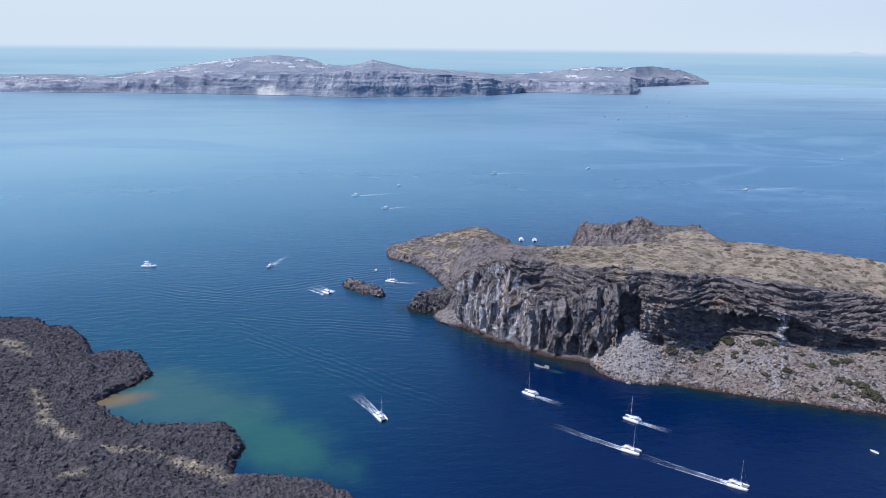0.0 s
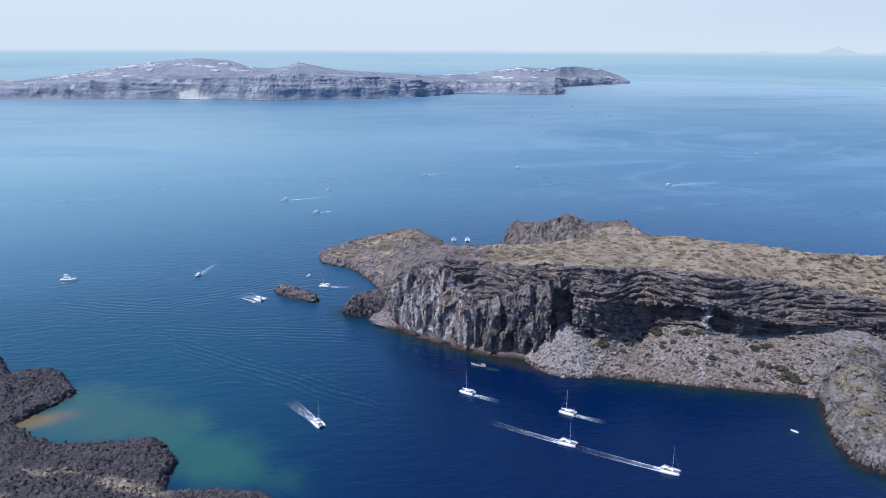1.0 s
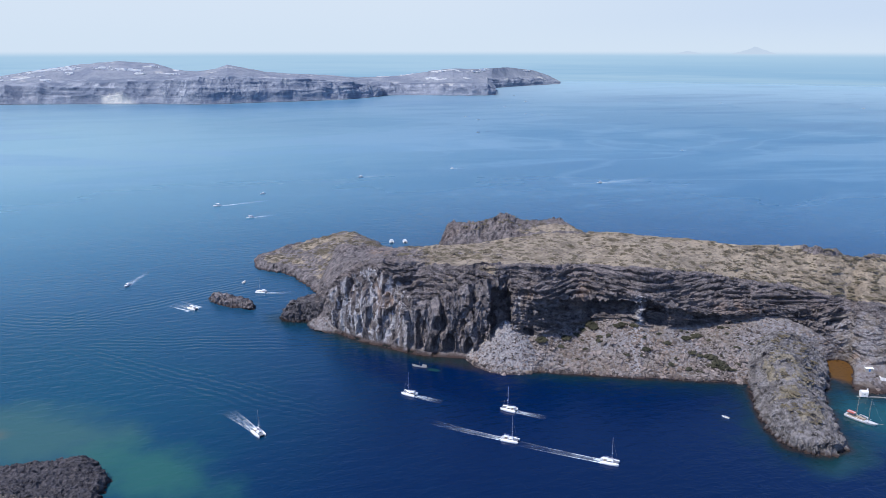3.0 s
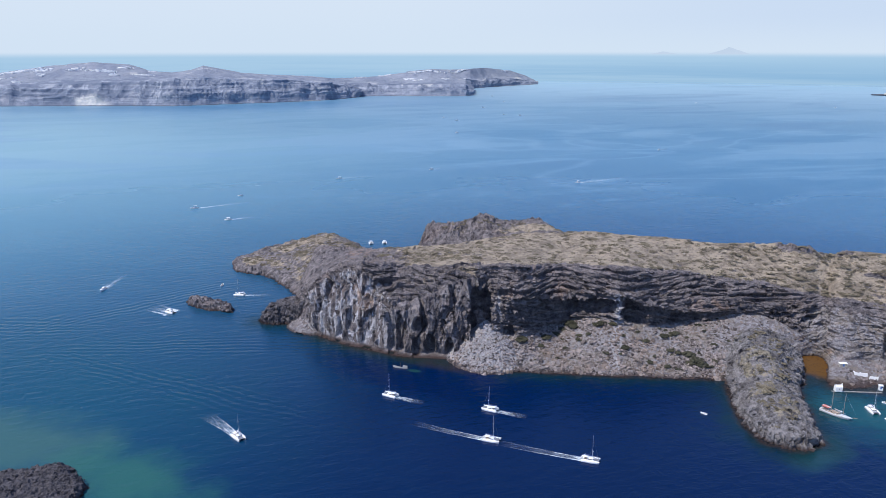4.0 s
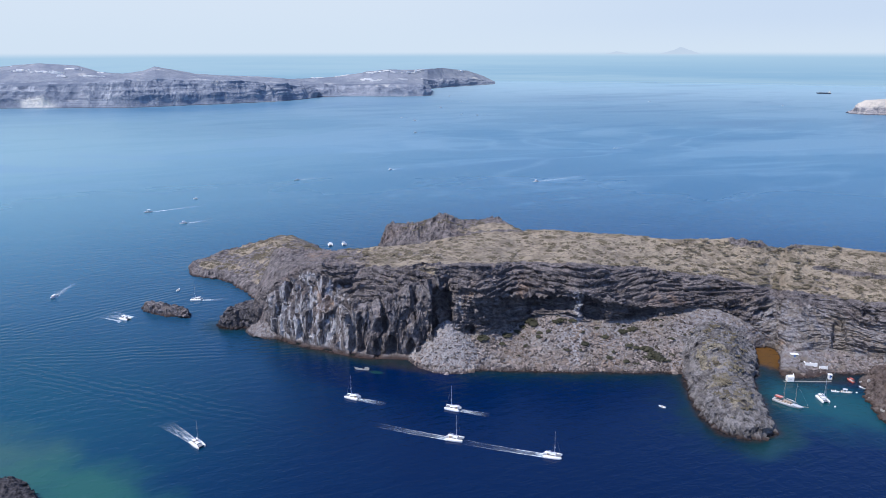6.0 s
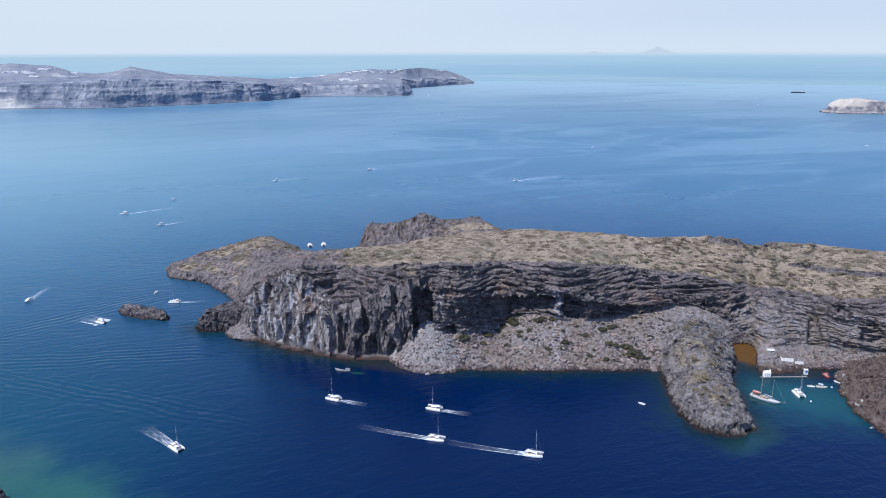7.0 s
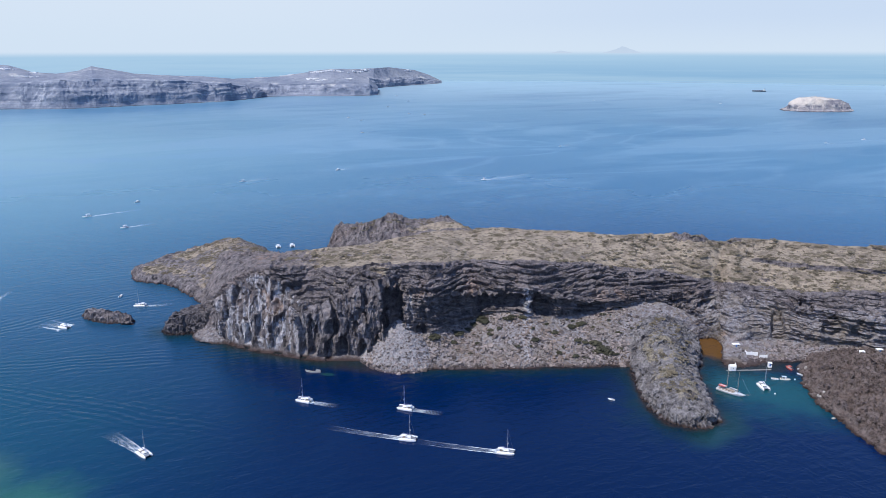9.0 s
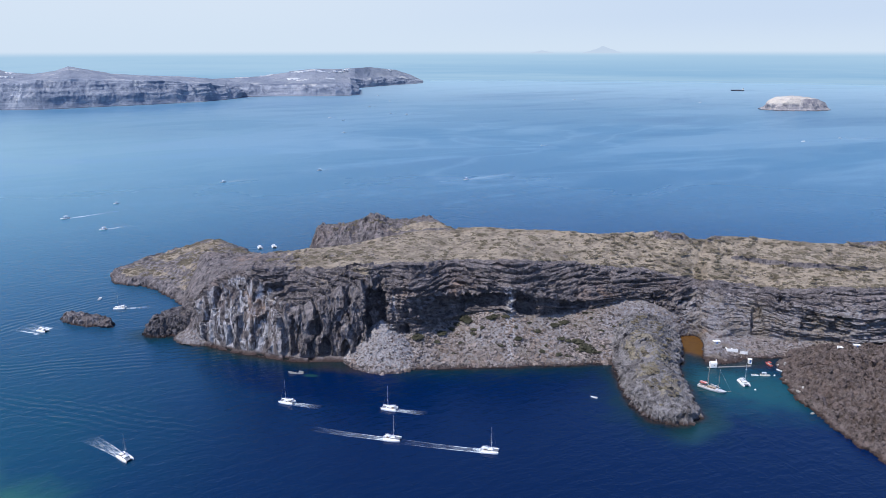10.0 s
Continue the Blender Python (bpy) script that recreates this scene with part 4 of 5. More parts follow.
def rubble_material(single, light=1.0):
    m = Nodes("scree_boulder" if single else "scree_rubble")
    lot = m.tree.nodes.new("ShaderNodeObjectInfo").outputs["Random"] if single else m.tree.nodes.new("ShaderNodeNewGeometry").outputs["Random Per Island"]
    col = m.mix(m.ramp(lot, 0.0, 1.0), tuple(light * c for c in (0.072, 0.060, 0.056)), tuple(light * c for c in (0.315, 0.265, 0.243)))
    col = m.mix(m.ramp(m.noise(24, 4, 0.6), 0.45, 0.65, 0, 0.6 if light == 1.0 else 0.0), col, (0.225, 0.170, 0.135))
    col = m.mix(m.ramp(m.noise(0.8, 4, 0.7), 0.45, 0.7, 0, 0.4), col, (0.06, 0.052, 0.05))
    return m.done(col, 0.95, m.bump(m.noise(0.5, 4, 0.7), 0.2), Specular_IOR_Level=0.2)


RUBBLE = rubble_material(False)
FAN_RUBBLE = rubble_material(False, 1.16)
BOULDER = rubble_material(True)
STONES = [stone_shape(2, 200 + k) for k in range(10)]
CHIPS = [stone_shape(1, 300 + k) for k in range(10)]


def clump_shape(seed, lumps, wide, tall):
    """A low cushion of many small leaf tufts with gaps between them."""
    r = np.random.RandomState(seed)
    v0, f0 = ICO1
    vs, fs = [], []
    for k in range(lumps):
        a, d = r.uniform(0, 6.28), math.sqrt(r.uniform(0, 1))
        c = np.array((wide * d * math.cos(a), wide * 0.7 * d * math.sin(a), tall * (1 - 0.8 * d * d) * r.uniform(0.3, 0.8)))
        vs.append(v0 * r.uniform(0.16, 0.34) * wide * (1, 1, 0.75 * tall / wide + 0.35) * r.uniform(0.6, 1.3, v0.shape) + c)
        fs.append(f0 + 12 * k)
    return np.concatenate(vs), np.concatenate(fs)


def isle_weights():
    S = np.broadcast_to(ISLE_S[None, :], ISLE_P.shape[:2])
    return S, ISLE_BAND[:, None], ISLE_SHARE[:, None], cell_area(ISLE_P), ISLE_P[..., 0], ISLE_P[..., 1], ISLE_P[..., 2]


def build_scree():
    S, band, share, area, x, y, z = isle_weights()
    slope = area * (band == 1) * smooth(7.0, 7.6, S) * (1 - 0.85 * smooth(13.0, 13.8, S)) * (z > 0.3)
    strip = area * (band == 1) * smooth(17.6, 18.4, S) * (z > 0.3)
    spots = pick(ISLE_P, slope * (0.3 + smooth(-0.3, 0.3, fbm(x, y, z, 22, 3, 211))) + 0.7 * strip, 7200)
    scatter("scree", CHIPS, spots + (0, 0, 0.1), np.clip(np.exp(RNG.normal(-0.25, 0.5, len(spots))), 0.35, 2.4), RUBBLE, "broken grey and brown lava rubble covering the slope", "scree", 0.85)
    _, fan, D = SCREE_CONE_LAND
    spots = pick(fan, (D > 1) * (fan[..., 2] > 0.3) * (fan[..., 1] < 452), 1500)
    scatter("scree", CHIPS, spots, np.clip(np.exp(RNG.normal(-0.5, 0.4, len(spots))) * (1.35 - spots[:, 2] / 40), 0.25, 1.8), FAN_RUBBLE, "fine grey rubble on the scree fan", "scree", 0.85)
    _, small, inner = CONE_LAND
    spots = pick(small, (inner > 0.5) * (small[..., 2] > 0.3), 420)
    scatter("scree", CHIPS, spots, np.clip(np.exp(RNG.normal(-0.8, 0.4, len(spots))), 0.25, 1.2), FAN_RUBBLE, "fine grey rubble below the rock shelf", "scree", 0.85)
    # the largest blocks lie towards the shore
    spots = pick(ISLE_P, slope * (0.25 + 1.6 * (1 - smooth(0.1, 0.55, share))) * (share < 0.9) + 0.4 * strip, 250)
    low = pick(fan, (D > 1) * (np.abs(fan[..., 2] - 2.2) < 2.0) * (fan[..., 1] < 445), 40)
    meshes = []
    for v, f in STONES:
        me = raw_mesh("boulder", v * (1, 1, 0.85), f, None, False)
        me.materials.append(BOULDER)
        meshes.append(me)
    for k, p in enumerate(np.concatenate([spots, low])):
        ob = new("boulder", meshes[k % len(meshes)])
        d = float(np.clip(np.exp(RNG.normal(0.5, 0.34)), 0.9, 2.9))
        ob.matrix_world = Matrix.LocRotScale(Vector(p), Euler((RNG.uniform(-0.5, 0.5), RNG.uniform(-0.5, 0.5), RNG.uniform(0, 6.28))), (d, d, d))
        ob.parent = ISLAND
    # wave-washed rocks along the foot of the cliffs
    foot = area * ((band == 1) & (share < 0.3)) * (S > 0.5) * (np.abs(z) < 1.5)
    spots = pick(ISLE_P, foot, 420)
    scatter("shore_rocks", CHIPS, spots, np.clip(np.exp(RNG.normal(-0.1, 0.4, len(spots))), 0.4, 2.0), LAVA, "wave-washed dark rocks along the waterline", "rocks", 0.7)
    for land in (SPUR_LAND, ROCK_SHELF_LAND, HEADLAND_LAND, BLACK_LAVA_FIELD_LAND, RED_LAVA_FIELD_LAND):
        _, place, D = land
        spots = pick(place, (np.abs(D - 0.8) < 1.2) * 1.0, 140)
        scatter("shore_rocks", CHIPS, spots * (1, 1, 0) + (0, 0, -0.1), np.clip(np.exp(RNG.normal(-0.45, 0.4, len(spots))), 0.3, 1.2), LAVA, "dark wet rocks along the waterline", "rocks", 0.7)


# the larger shrubs: column, share of the way up the slope, radius
BUSHES = [(8.0, 0.90, 3.6), (8.68, 0.78, 3.8), (8.55, 0.62, 2.4), (9.0, 0.80, 2.6), (9.45, 0.90, 4.6), (9.15, 0.86, 2.6), (10.3, 0.92, 2.8), (10.15, 0.86, 2.6), (10.6, 0.97, 2.4), (10.95, 0.55, 2.8), (11.4, 0.72, 2.4),
          (11.75, 0.80, 3.0), (11.95, 0.84, 2.4), (11.9, 0.52, 2.6), (12.05, 0.45, 2.2), (12.35, 0.42, 3.6), (12.6, 0.30, 4.0), (12.75, 0.24, 3.4), (12.4, 0.26, 2.6), (12.95, 0.22, 2.4), (11.5, 0.30, 2.0), (11.85, 0.22, 2.2),
          (12.15, 0.18, 2.4), (12.6, 0.92, 2.0), (10.45, 0.40, 2.0), (9.65, 0.60, 2.0), (9.3, 0.45, 1.8)]


def build_scrub():
    S, band, share, area, x, y, z = isle_weights()
    cover = smooth(-0.25, 0.35, fbm(x, y, 0, 34, 4, 221, 0.6))
    top = area * (band == 3) * smooth(0.02, 0.10, share) * smooth(2.5, 4.5, S) * (0.8 + 0.5 * cover)
    shapes = [clump_shape(400 + k, 16, 1.0, 0.30) for k in range(8)]
    spots = pick(ISLE_P, top * (0.75 + 0.9 * smooth(11, 14, S)), 2300)
    scatter("scrub", shapes, spots, np.clip(np.exp(RNG.normal(0.6, 0.48, len(spots))), 0.6, 4.2), SCRUB, "low olive brown scrub cushions on dry ground", "scrub", 0.5)
    stones = pick(ISLE_P, area * (band == 3) * smooth(2, 4, S) * (0.2 + smooth(0.0, 0.4, fbm(x, y, 0, 18, 3, 223))), 2600)
    scatter("loose_stones", CHIPS, stones, np.clip(np.exp(RNG.normal(-0.75, 0.4, len(stones))), 0.25, 1.2), ROCK, "loose dark stones on the dry plateau", "stones", 0.7)
    for land, count, seed in ((HEADLAND_LAND, 900, 5), (SPUR_LAND, 130, 6), (HILL_LAND, 420, 7)):
        _, place, D = land
        spots = pick(place, smooth(6, 14, D) * (0.3 + smooth(-0.2, 0.4, fbm(place[..., 0], place[..., 1], 0, 20, 3, 230 + seed))), count)
        scatter("scrub", shapes, spots, np.clip(np.exp(RNG.normal(0.55, 0.45, count)), 0.6, 3.6), SCRUB, "low olive brown scrub cushions on dry ground", "scrub", 0.7)
    # single green shrubs on the scree
    meshes = []
    for k in range(5):
        v, f = clump_shape(450 + k, 70, 1.0, 0.75)
        me = raw_mesh("bush", v, f, None, False)
        me.materials.append(GREEN)
        meshes.append(me)
    at = lambda col, up: ISLE_P[np.argmin(np.abs(ISLE_BAND - 1) * 9 + np.abs(ISLE_SHARE - up)), np.argmin(np.abs(ISLE_S - col))]
    spots = [(at(col, up), d) for col, up, d in BUSHES]
    slope = area * (band == 1) * smooth(7.4, 8.0, S) * (1 - smooth(13.6, 14.2, S)) * smooth(0.12, 0.3, share)
    spots += [(p, float(np.clip(np.exp(RNG.normal(0.35, 0.3)), 0.9, 2.2))) for p in pick(ISLE_P, slope * (0.3 + smooth(0.7, 0.95, share) * 1.5 + 1.2 * smooth(11.0, 12.0, S) * (share < 0.6)), 36)]
    for k, (p, d) in enumerate(spots):
        ob = new("bush", meshes[k % 5])
        ob.matrix_world = Matrix.LocRotScale(Vector(p) + Vector((0, 0, -0.1)), Euler((0, 0, RNG.uniform(0, 6.28))), (1.3 * d, 1.3 * d, d * RNG.uniform(0.7, 1.0)))
        tagged(ob, "dark green shrub growing on grey scree", "shrub", "shrubs on the scree")


def build_clinker():
    for land, count, mat, label in ((BLACK_LAVA_FIELD_LAND, 12000, LAVA, "jagged black clinker blocks on the lava"), (RED_LAVA_FIELD_LAND, 5200, RED_LAVA, "reddish brown clinker blocks on the lava")):
        _, place, D = land
        w = (D > 0.5) * (0.4 + smooth(-0.3, 0.3, fbm(place[..., 0], place[..., 1], 0, 16, 3, 241)))
        spots = pick(place, w, count)
        ob = scatter("clinker", CHIPS, spots, np.clip(np.exp(RNG.normal(-0.4, 0.42, count)), 0.3, 1.8), mat, label, "lava blocks", 0.9, zones=False)


build_scree()
build_scrub()
build_clinker()


# ---- small helpers for built things ----
def part(name, bm, material, parent, label=""):
    """One mesh under a thing or a part."""
    me = bpy.data.meshes.new(name)
    bm.normal_update()
    bm.to_mesh(me)
    bm.free()
    me.materials.append(material)
    ob = new(name, me)
    ob.parent = parent
    if label:
        ob["label"] = label
    return ob


def thing(name, label, category, group=""):
    return tagged(new(name), label, category, group)


def box(x0, x1, y0, y1, z0, z1, bevel=0.0, taper=(1, 1)):
    """A box; taper shrinks its top about the middle."""
    bm = bmesh.new()
    bmesh.ops.create_cube(bm, size=1.0)
    for v in bm.verts:
        top = v.co.z > 0
        kx, ky = taper if top else (1, 1)
        v.co = ((x0 + x1) / 2 + v.co.x * (x1 - x0) * kx, (y0 + y1) / 2 + v.co.y * (y1 - y0) * ky, z1 if top else z0)
    if bevel:
        bmesh.ops.bevel(bm, geom=bm.edges[:], offset=bevel, segments=2, affect="EDGES")
    return bm


def rod(a, b, r0, r1=None, n=8):
    """A tapered round bar from a to b."""
    bm = bmesh.new()
    a, b = Vector(a), Vector(b)
    bmesh.ops.create_cone(bm, cap_ends=True, segments=n, radius1=r0, radius2=r0 if r1 is None else r1, depth=(b - a).length)
    m = Matrix.Translation((a + b) / 2) @ (b - a).to_track_quat("Z", "Y").to_matrix().to_4x4()
    bmesh.ops.transform(bm, matrix=m, verts=bm.verts)
    return bm


def hull(length, beam, side, draft=0.45, sheer=0.5, rake=0.08, stern=0.85, fine=2.2, y=0.0):
    """A boat's hull along x, bow at +x, closed by its deck."""
    bm = bmesh.new()
    rings = []
    for k in range(15):
        t = k / 14
        w = beam / 2 * (stern + (1 - stern) * math.sin(min(1, t * 2) * math.pi / 2)) * (1 - max(0, (t - 0.35) / 0.65) ** fine)
        w = max(w, 0.03)
        top = side + sheer * max(0, t - 0.3) ** 2
        keel = -draft * (1 - max(0, (t - 0.6) / 0.4) ** 2)
        ring = []
        for u, z in ((-1.0, top), (-0.97, top * 0.55), (-0.86, 0.0), (-0.55, keel * 0.7), (0, keel), (0.55, keel * 0.7), (0.86, 0.0), (0.97, top * 0.55), (1.0, top)):
            lean = rake * length * t * (z - keel) / (top - keel)
            ring.append(bm.verts.new((-length / 2 + t * length * (1 - rake) + lean, y + u * w, z)))
        rings.append(ring)
    for a, b in zip(rings, rings[1:]):
        for i in range(8):
            bm.faces.new((a[i], b[i], b[i + 1], a[i + 1]))
        bm.faces.new((a[8], b[8], b[0], a[0]))
    bm.faces.new(rings[0])
    bm.faces.new(rings[-1][::-1])
    bmesh.ops.recalc_face_normals(bm, faces=bm.faces)
    for f in bm.faces:
        f.smooth = abs(f.normal.z) < 0.9
    return bm


def paint(name, color, rough=0.35, metal=0.0, wear=0.12):
    m = Nodes(name)
    n = m.noise(0.9, 4, 0.6)
    col = m.mix(m.ramp(n, 0.4, 0.7, 0, wear), color, tuple(0.55 * c for c in color))
    return m.done(col, m.ramp(m.noise(0.3, 3), 0.3, 0.7, rough * 0.8, rough * 1.2), None, Metallic=metal)


GELCOAT = paint("white_gelcoat", (0.80, 0.80, 0.79), 0.25)
CREAM = paint("cream_paint", (0.66, 0.62, 0.54), 0.5)
CANVAS = paint("pale_grey_canvas", (0.55, 0.56, 0.58), 0.9)
BLUE_CANVAS = paint("dark_blue_canvas", (0.03, 0.05, 0.13), 0.9)
RED_CANVAS = paint("faded_red_canvas", (0.42, 0.10, 0.07), 0.9)
NET = paint("grey_trampoline_net", (0.16, 0.17, 0.19), 0.9)
GLASS_DARK = paint("tinted_glass", (0.012, 0.014, 0.018), 0.08, wear=0.0)
ALLOY = paint("mast_alloy", (0.62, 0.63, 0.64), 0.35, 0.6)
TEAK = paint("weathered_teak", (0.36, 0.28, 0.21), 0.7, wear=0.4)
GREY_HULL = paint("grey_hull_paint", (0.50, 0.51, 0.53), 0.4)
RED_HULL = paint("red_hull_paint", (0.50, 0.08, 0.05), 0.4)
DARK_HULL = paint("dark_ship_paint", (0.035, 0.04, 0.055), 0.5)
RUST = paint("rusty_steel", (0.17, 0.10, 0.065), 0.9, wear=0.6)
RUBBER = paint("grey_rubber", (0.42, 0.43, 0.44), 0.7)
LIMEWASH = paint("white_limewash", (0.80, 0.79, 0.76), 0.9, wear=0.2)
DRY_STONE = paint("pale_stone_masonry", (0.38, 0.35, 0.31), 0.95, wear=0.5)
DOOR_BLUE = paint("blue_door_paint", (0.05, 0.14, 0.36), 0.5)


def catamaran(label, length=11.8, sail=BLUE_CANVAS, group="sailing catamarans", mast=18.5):
    k = length / 11.8
    b = thing("sailing_catamaran", label, "catamaran", group)
    for side in (-1, 1):
        part("hull", hull(11.8 * k, 1.75 * k, 1.45 * k, 0.5 * k, 0.5 * k, 0.03, 0.8, 2.6, side * 2.45 * k), GELCOAT, b)
        part("stern_step", box(-6.1 * k, -5.3 * k, side * 2.45 * k - 0.65 * k, side * 2.45 * k + 0.65 * k, 0.25 * k, 0.75 * k, 0.06), GELCOAT, b)
    part("bridge_deck", box(-4.9 * k, 2.2 * k, -2.3 * k, 2.3 * k, 0.85 * k, 1.52 * k, 0.08), GELCOAT, b)
    part("trampoline", box(2.2 * k, 5.0 * k, -1.75 * k, 1.75 * k, 1.36 * k, 1.42 * k), NET, b, "grey net between the bows")
    part("crossbeam", rod((5.0 * k, -2.4 * k, 1.5 * k), (5.0 * k, 2.4 * k, 1.5 * k), 0.11 * k), ALLOY, b)
    cabin = part("cabin", box(-2.2 * k, 2.3 * k, -2.05 * k, 2.05 * k, 1.5 * k, 2.55 * k, 0.22, (0.72, 0.80)), GELCOAT, b)
    part("window", box(1.45 * k, 2.12 * k, -1.65 * k, 1.65 * k, 1.85 * k, 2.3 * k, 0.03, (0.55, 0.92)), GLASS_DARK, cabin)
    for side in (-1, 1):
        part("window", box(-1.8 * k, 1.2 * k, side * 1.86 * k - 0.08, side * 1.86 * k + 0.08, 1.9 * k, 2.3 * k, 0.0, (0.9, 1)), GLASS_DARK, cabin)
    part("cockpit", box(-4.6 * k, -2.2 * k, -1.7 * k, 1.7 * k, 1.53 * k, 1.60 * k), TEAK, b, "dark teak cockpit floor")
    part("seat", box(-4.75 * k, -4.2 * k, -1.7 * k, 1.7 * k, 1.6 * k, 2.0 * k, 0.05), CANVAS, b)
    part("hardtop", box(-4.7 * k, -1.5 * k, -1.9 * k, 1.9 * k, 3.15 * k, 3.28 * k, 0.06), GELCOAT, b)
    for px, py in ((-4.5, -1.7), (-4.5, 1.7), (-2.0, -1.7), (-2.0, 1.7)):
        part("post", rod((px * k, py * k, 1.5 * k), (px * k, py * k, 3.17 * k), 0.05 * k), ALLOY, b)
    if not mast:
        return b
    m = part("mast", rod((0.9 * k, 0, 2.4 * k), (0.8 * k, 0, mast * k), 0.13 * k, 0.08 * k, 10), ALLOY, b)
    for z in (8.0, 13.0):
        part("spreader", rod((0.85 * k, -1.0 * k, z * k), (0.85 * k, 1.0 * k, z * k), 0.07 * k), ALLOY, m)
    part("radar", box(1.0 * k, 1.5 * k, -0.25 * k, 0.25 * k, 7.0 * k, 7.3 * k, 0.06), GELCOAT, m)
    boom = part("boom", rod((0.7 * k, 0, 3.75 * k), (-4.9 * k, 0, 3.9 * k), 0.12 * k), ALLOY, b)
    part("sail_cover", rod((0.6 * k, 0, 4.0 * k), (-4.6 * k, 0, 4.08 * k), 0.30 * k, 0.18 * k), sail, boom, "furled mainsail in its cover")
    part("forestay", rod((5.0 * k, 0, 1.5 * k), (0.85 * k, 0, 16.5 * k), 0.045 * k, 0.03 * k, 6), NET, b, "furled grey headsail on the stay")
    for side in (-1, 1):
        part("shroud", rod((-0.6 * k, side * 2.6 * k, 1.5 * k), (0.8 * k, 0, 16.5 * k), 0.012 * k, None, 5), NET, b)
    for side in (-1, 1):
        part("davit", rod((-4.9 * k, side * 0.9 * k, 1.5 * k), (-6.0 * k, side * 0.9 * k, 2.1 * k), 0.06 * k), ALLOY, b)
    tender = part("tender", hull(2.9 * k, 1.4 * k, 0.45 * k, 0.2 * k, 0.1, 0.05, 0.9, 2.4), RUBBER, b, "grey inflatable tender on the davits")
    tender.matrix_local = pose(-6.0 * k, 0, 1.45 * k, 0, 0, 90)
    for side in (-1, 1):
        for px in (-3.5, -1.0, 1.5, 4.0):
            part("stanchion", rod((px * k, side * 3.1 * k, 1.5 * k), (px * k, side * 3.1 * k, 2.1 * k), 0.025 * k, None, 5), ALLOY, b)
        part("guard_rail", rod((-4.5 * k, side * 3.1 * k, 2.1 * k), (4.4 * k, side * 3.05 * k, 2.1 * k), 0.02 * k, None, 5), ALLOY, b)
    return b


def motor_yacht(label, length=14.0, group="motor boats", hull_paint=None, tiers=2):
    k = length / 14.0
    b = thing("motor_yacht", label, "motor yacht", group)
    body = part("hull", hull(14 * k, 4.2 * k, 1.6 * k, 0.6 * k, 1.4 * k, 0.10, 0.9, 2.2), hull_paint or GELCOAT, b)
    part("swim_platform", box(-7.7 * k, -6.9 * k, -1.7 * k, 1.7 * k, 0.3 * k, 0.5 * k, 0.05), TEAK, body)
    cabin = part("cabin", box(-4.6 * k, 2.6 * k, -1.65 * k, 1.65 * k, 1.6 * k, 3.0 * k, 0.2, (0.74, 0.82)), GELCOAT, b)
    part("windscreen", box(1.2 * k, 2.3 * k, -1.35 * k, 1.35 * k, 2.05 * k, 2.75 * k, 0.04, (0.5, 0.9)), GLASS_DARK, cabin)
    for side in (-1, 1):
        part("window", box(-3.9 * k, 1.0 * k, side * 1.5 * k - 0.08, side * 1.5 * k + 0.08, 2.1 * k, 2.65 * k, 0, (0.88, 1)), GLASS_DARK, cabin)
    part("cockpit", box(-6.7 * k, -4.7 * k, -1.6 * k, 1.6 * k, 1.62 * k, 1.68 * k), TEAK, b)
    part("foredeck", box(2.8 * k, 5.2 * k, -0.9 * k, 0.9 * k, 1.75 * k, 1.95 * k, 0.06, (0.9, 0.7)), CANVAS, b, "pale sun pad on the foredeck")
    if tiers > 1:
        fly = part("flybridge", box(-4.2 * k, 0.8 * k, -1.4 * k, 1.4 * k, 3.0 * k, 3.7 * k, 0.12, (0.9, 0.9)), GELCOAT, b)
        part("helm_seat", box(-2.2 * k, -1.2 * k, -0.9 * k, 0.9 * k, 3.7 * k, 4.2 * k, 0.08), CANVAS, fly)
        for px in (-4.0, -1.0):
            for side in (-1, 1):
                part("post", rod((px * k, side * 1.2 * k, 3.6 * k), (px * k, side * 1.2 * k, 5.0 * k), 0.05 * k), ALLOY, fly)
        part("bimini", box(-4.3 * k, -0.6 * k, -1.45 * k, 1.45 * k, 5.0 * k, 5.12 * k, 0.05), BLUE_CANVAS if tiers > 2 else CANVAS, fly)
    part("radar_mast", rod((-3.2 * k, 0, 3.0 * k), (-3.6 * k, 0, 6.4 * k), 0.07 * k, 0.04 * k), ALLOY, b)
    for side in (-1, 1):
        part("bow_rail", rod((2.0 * k, side * 1.7 * k, 2.4 * k), (6.8 * k, side * 0.25 * k, 3.0 * k), 0.03 * k, None, 5), ALLOY, b)
    return b


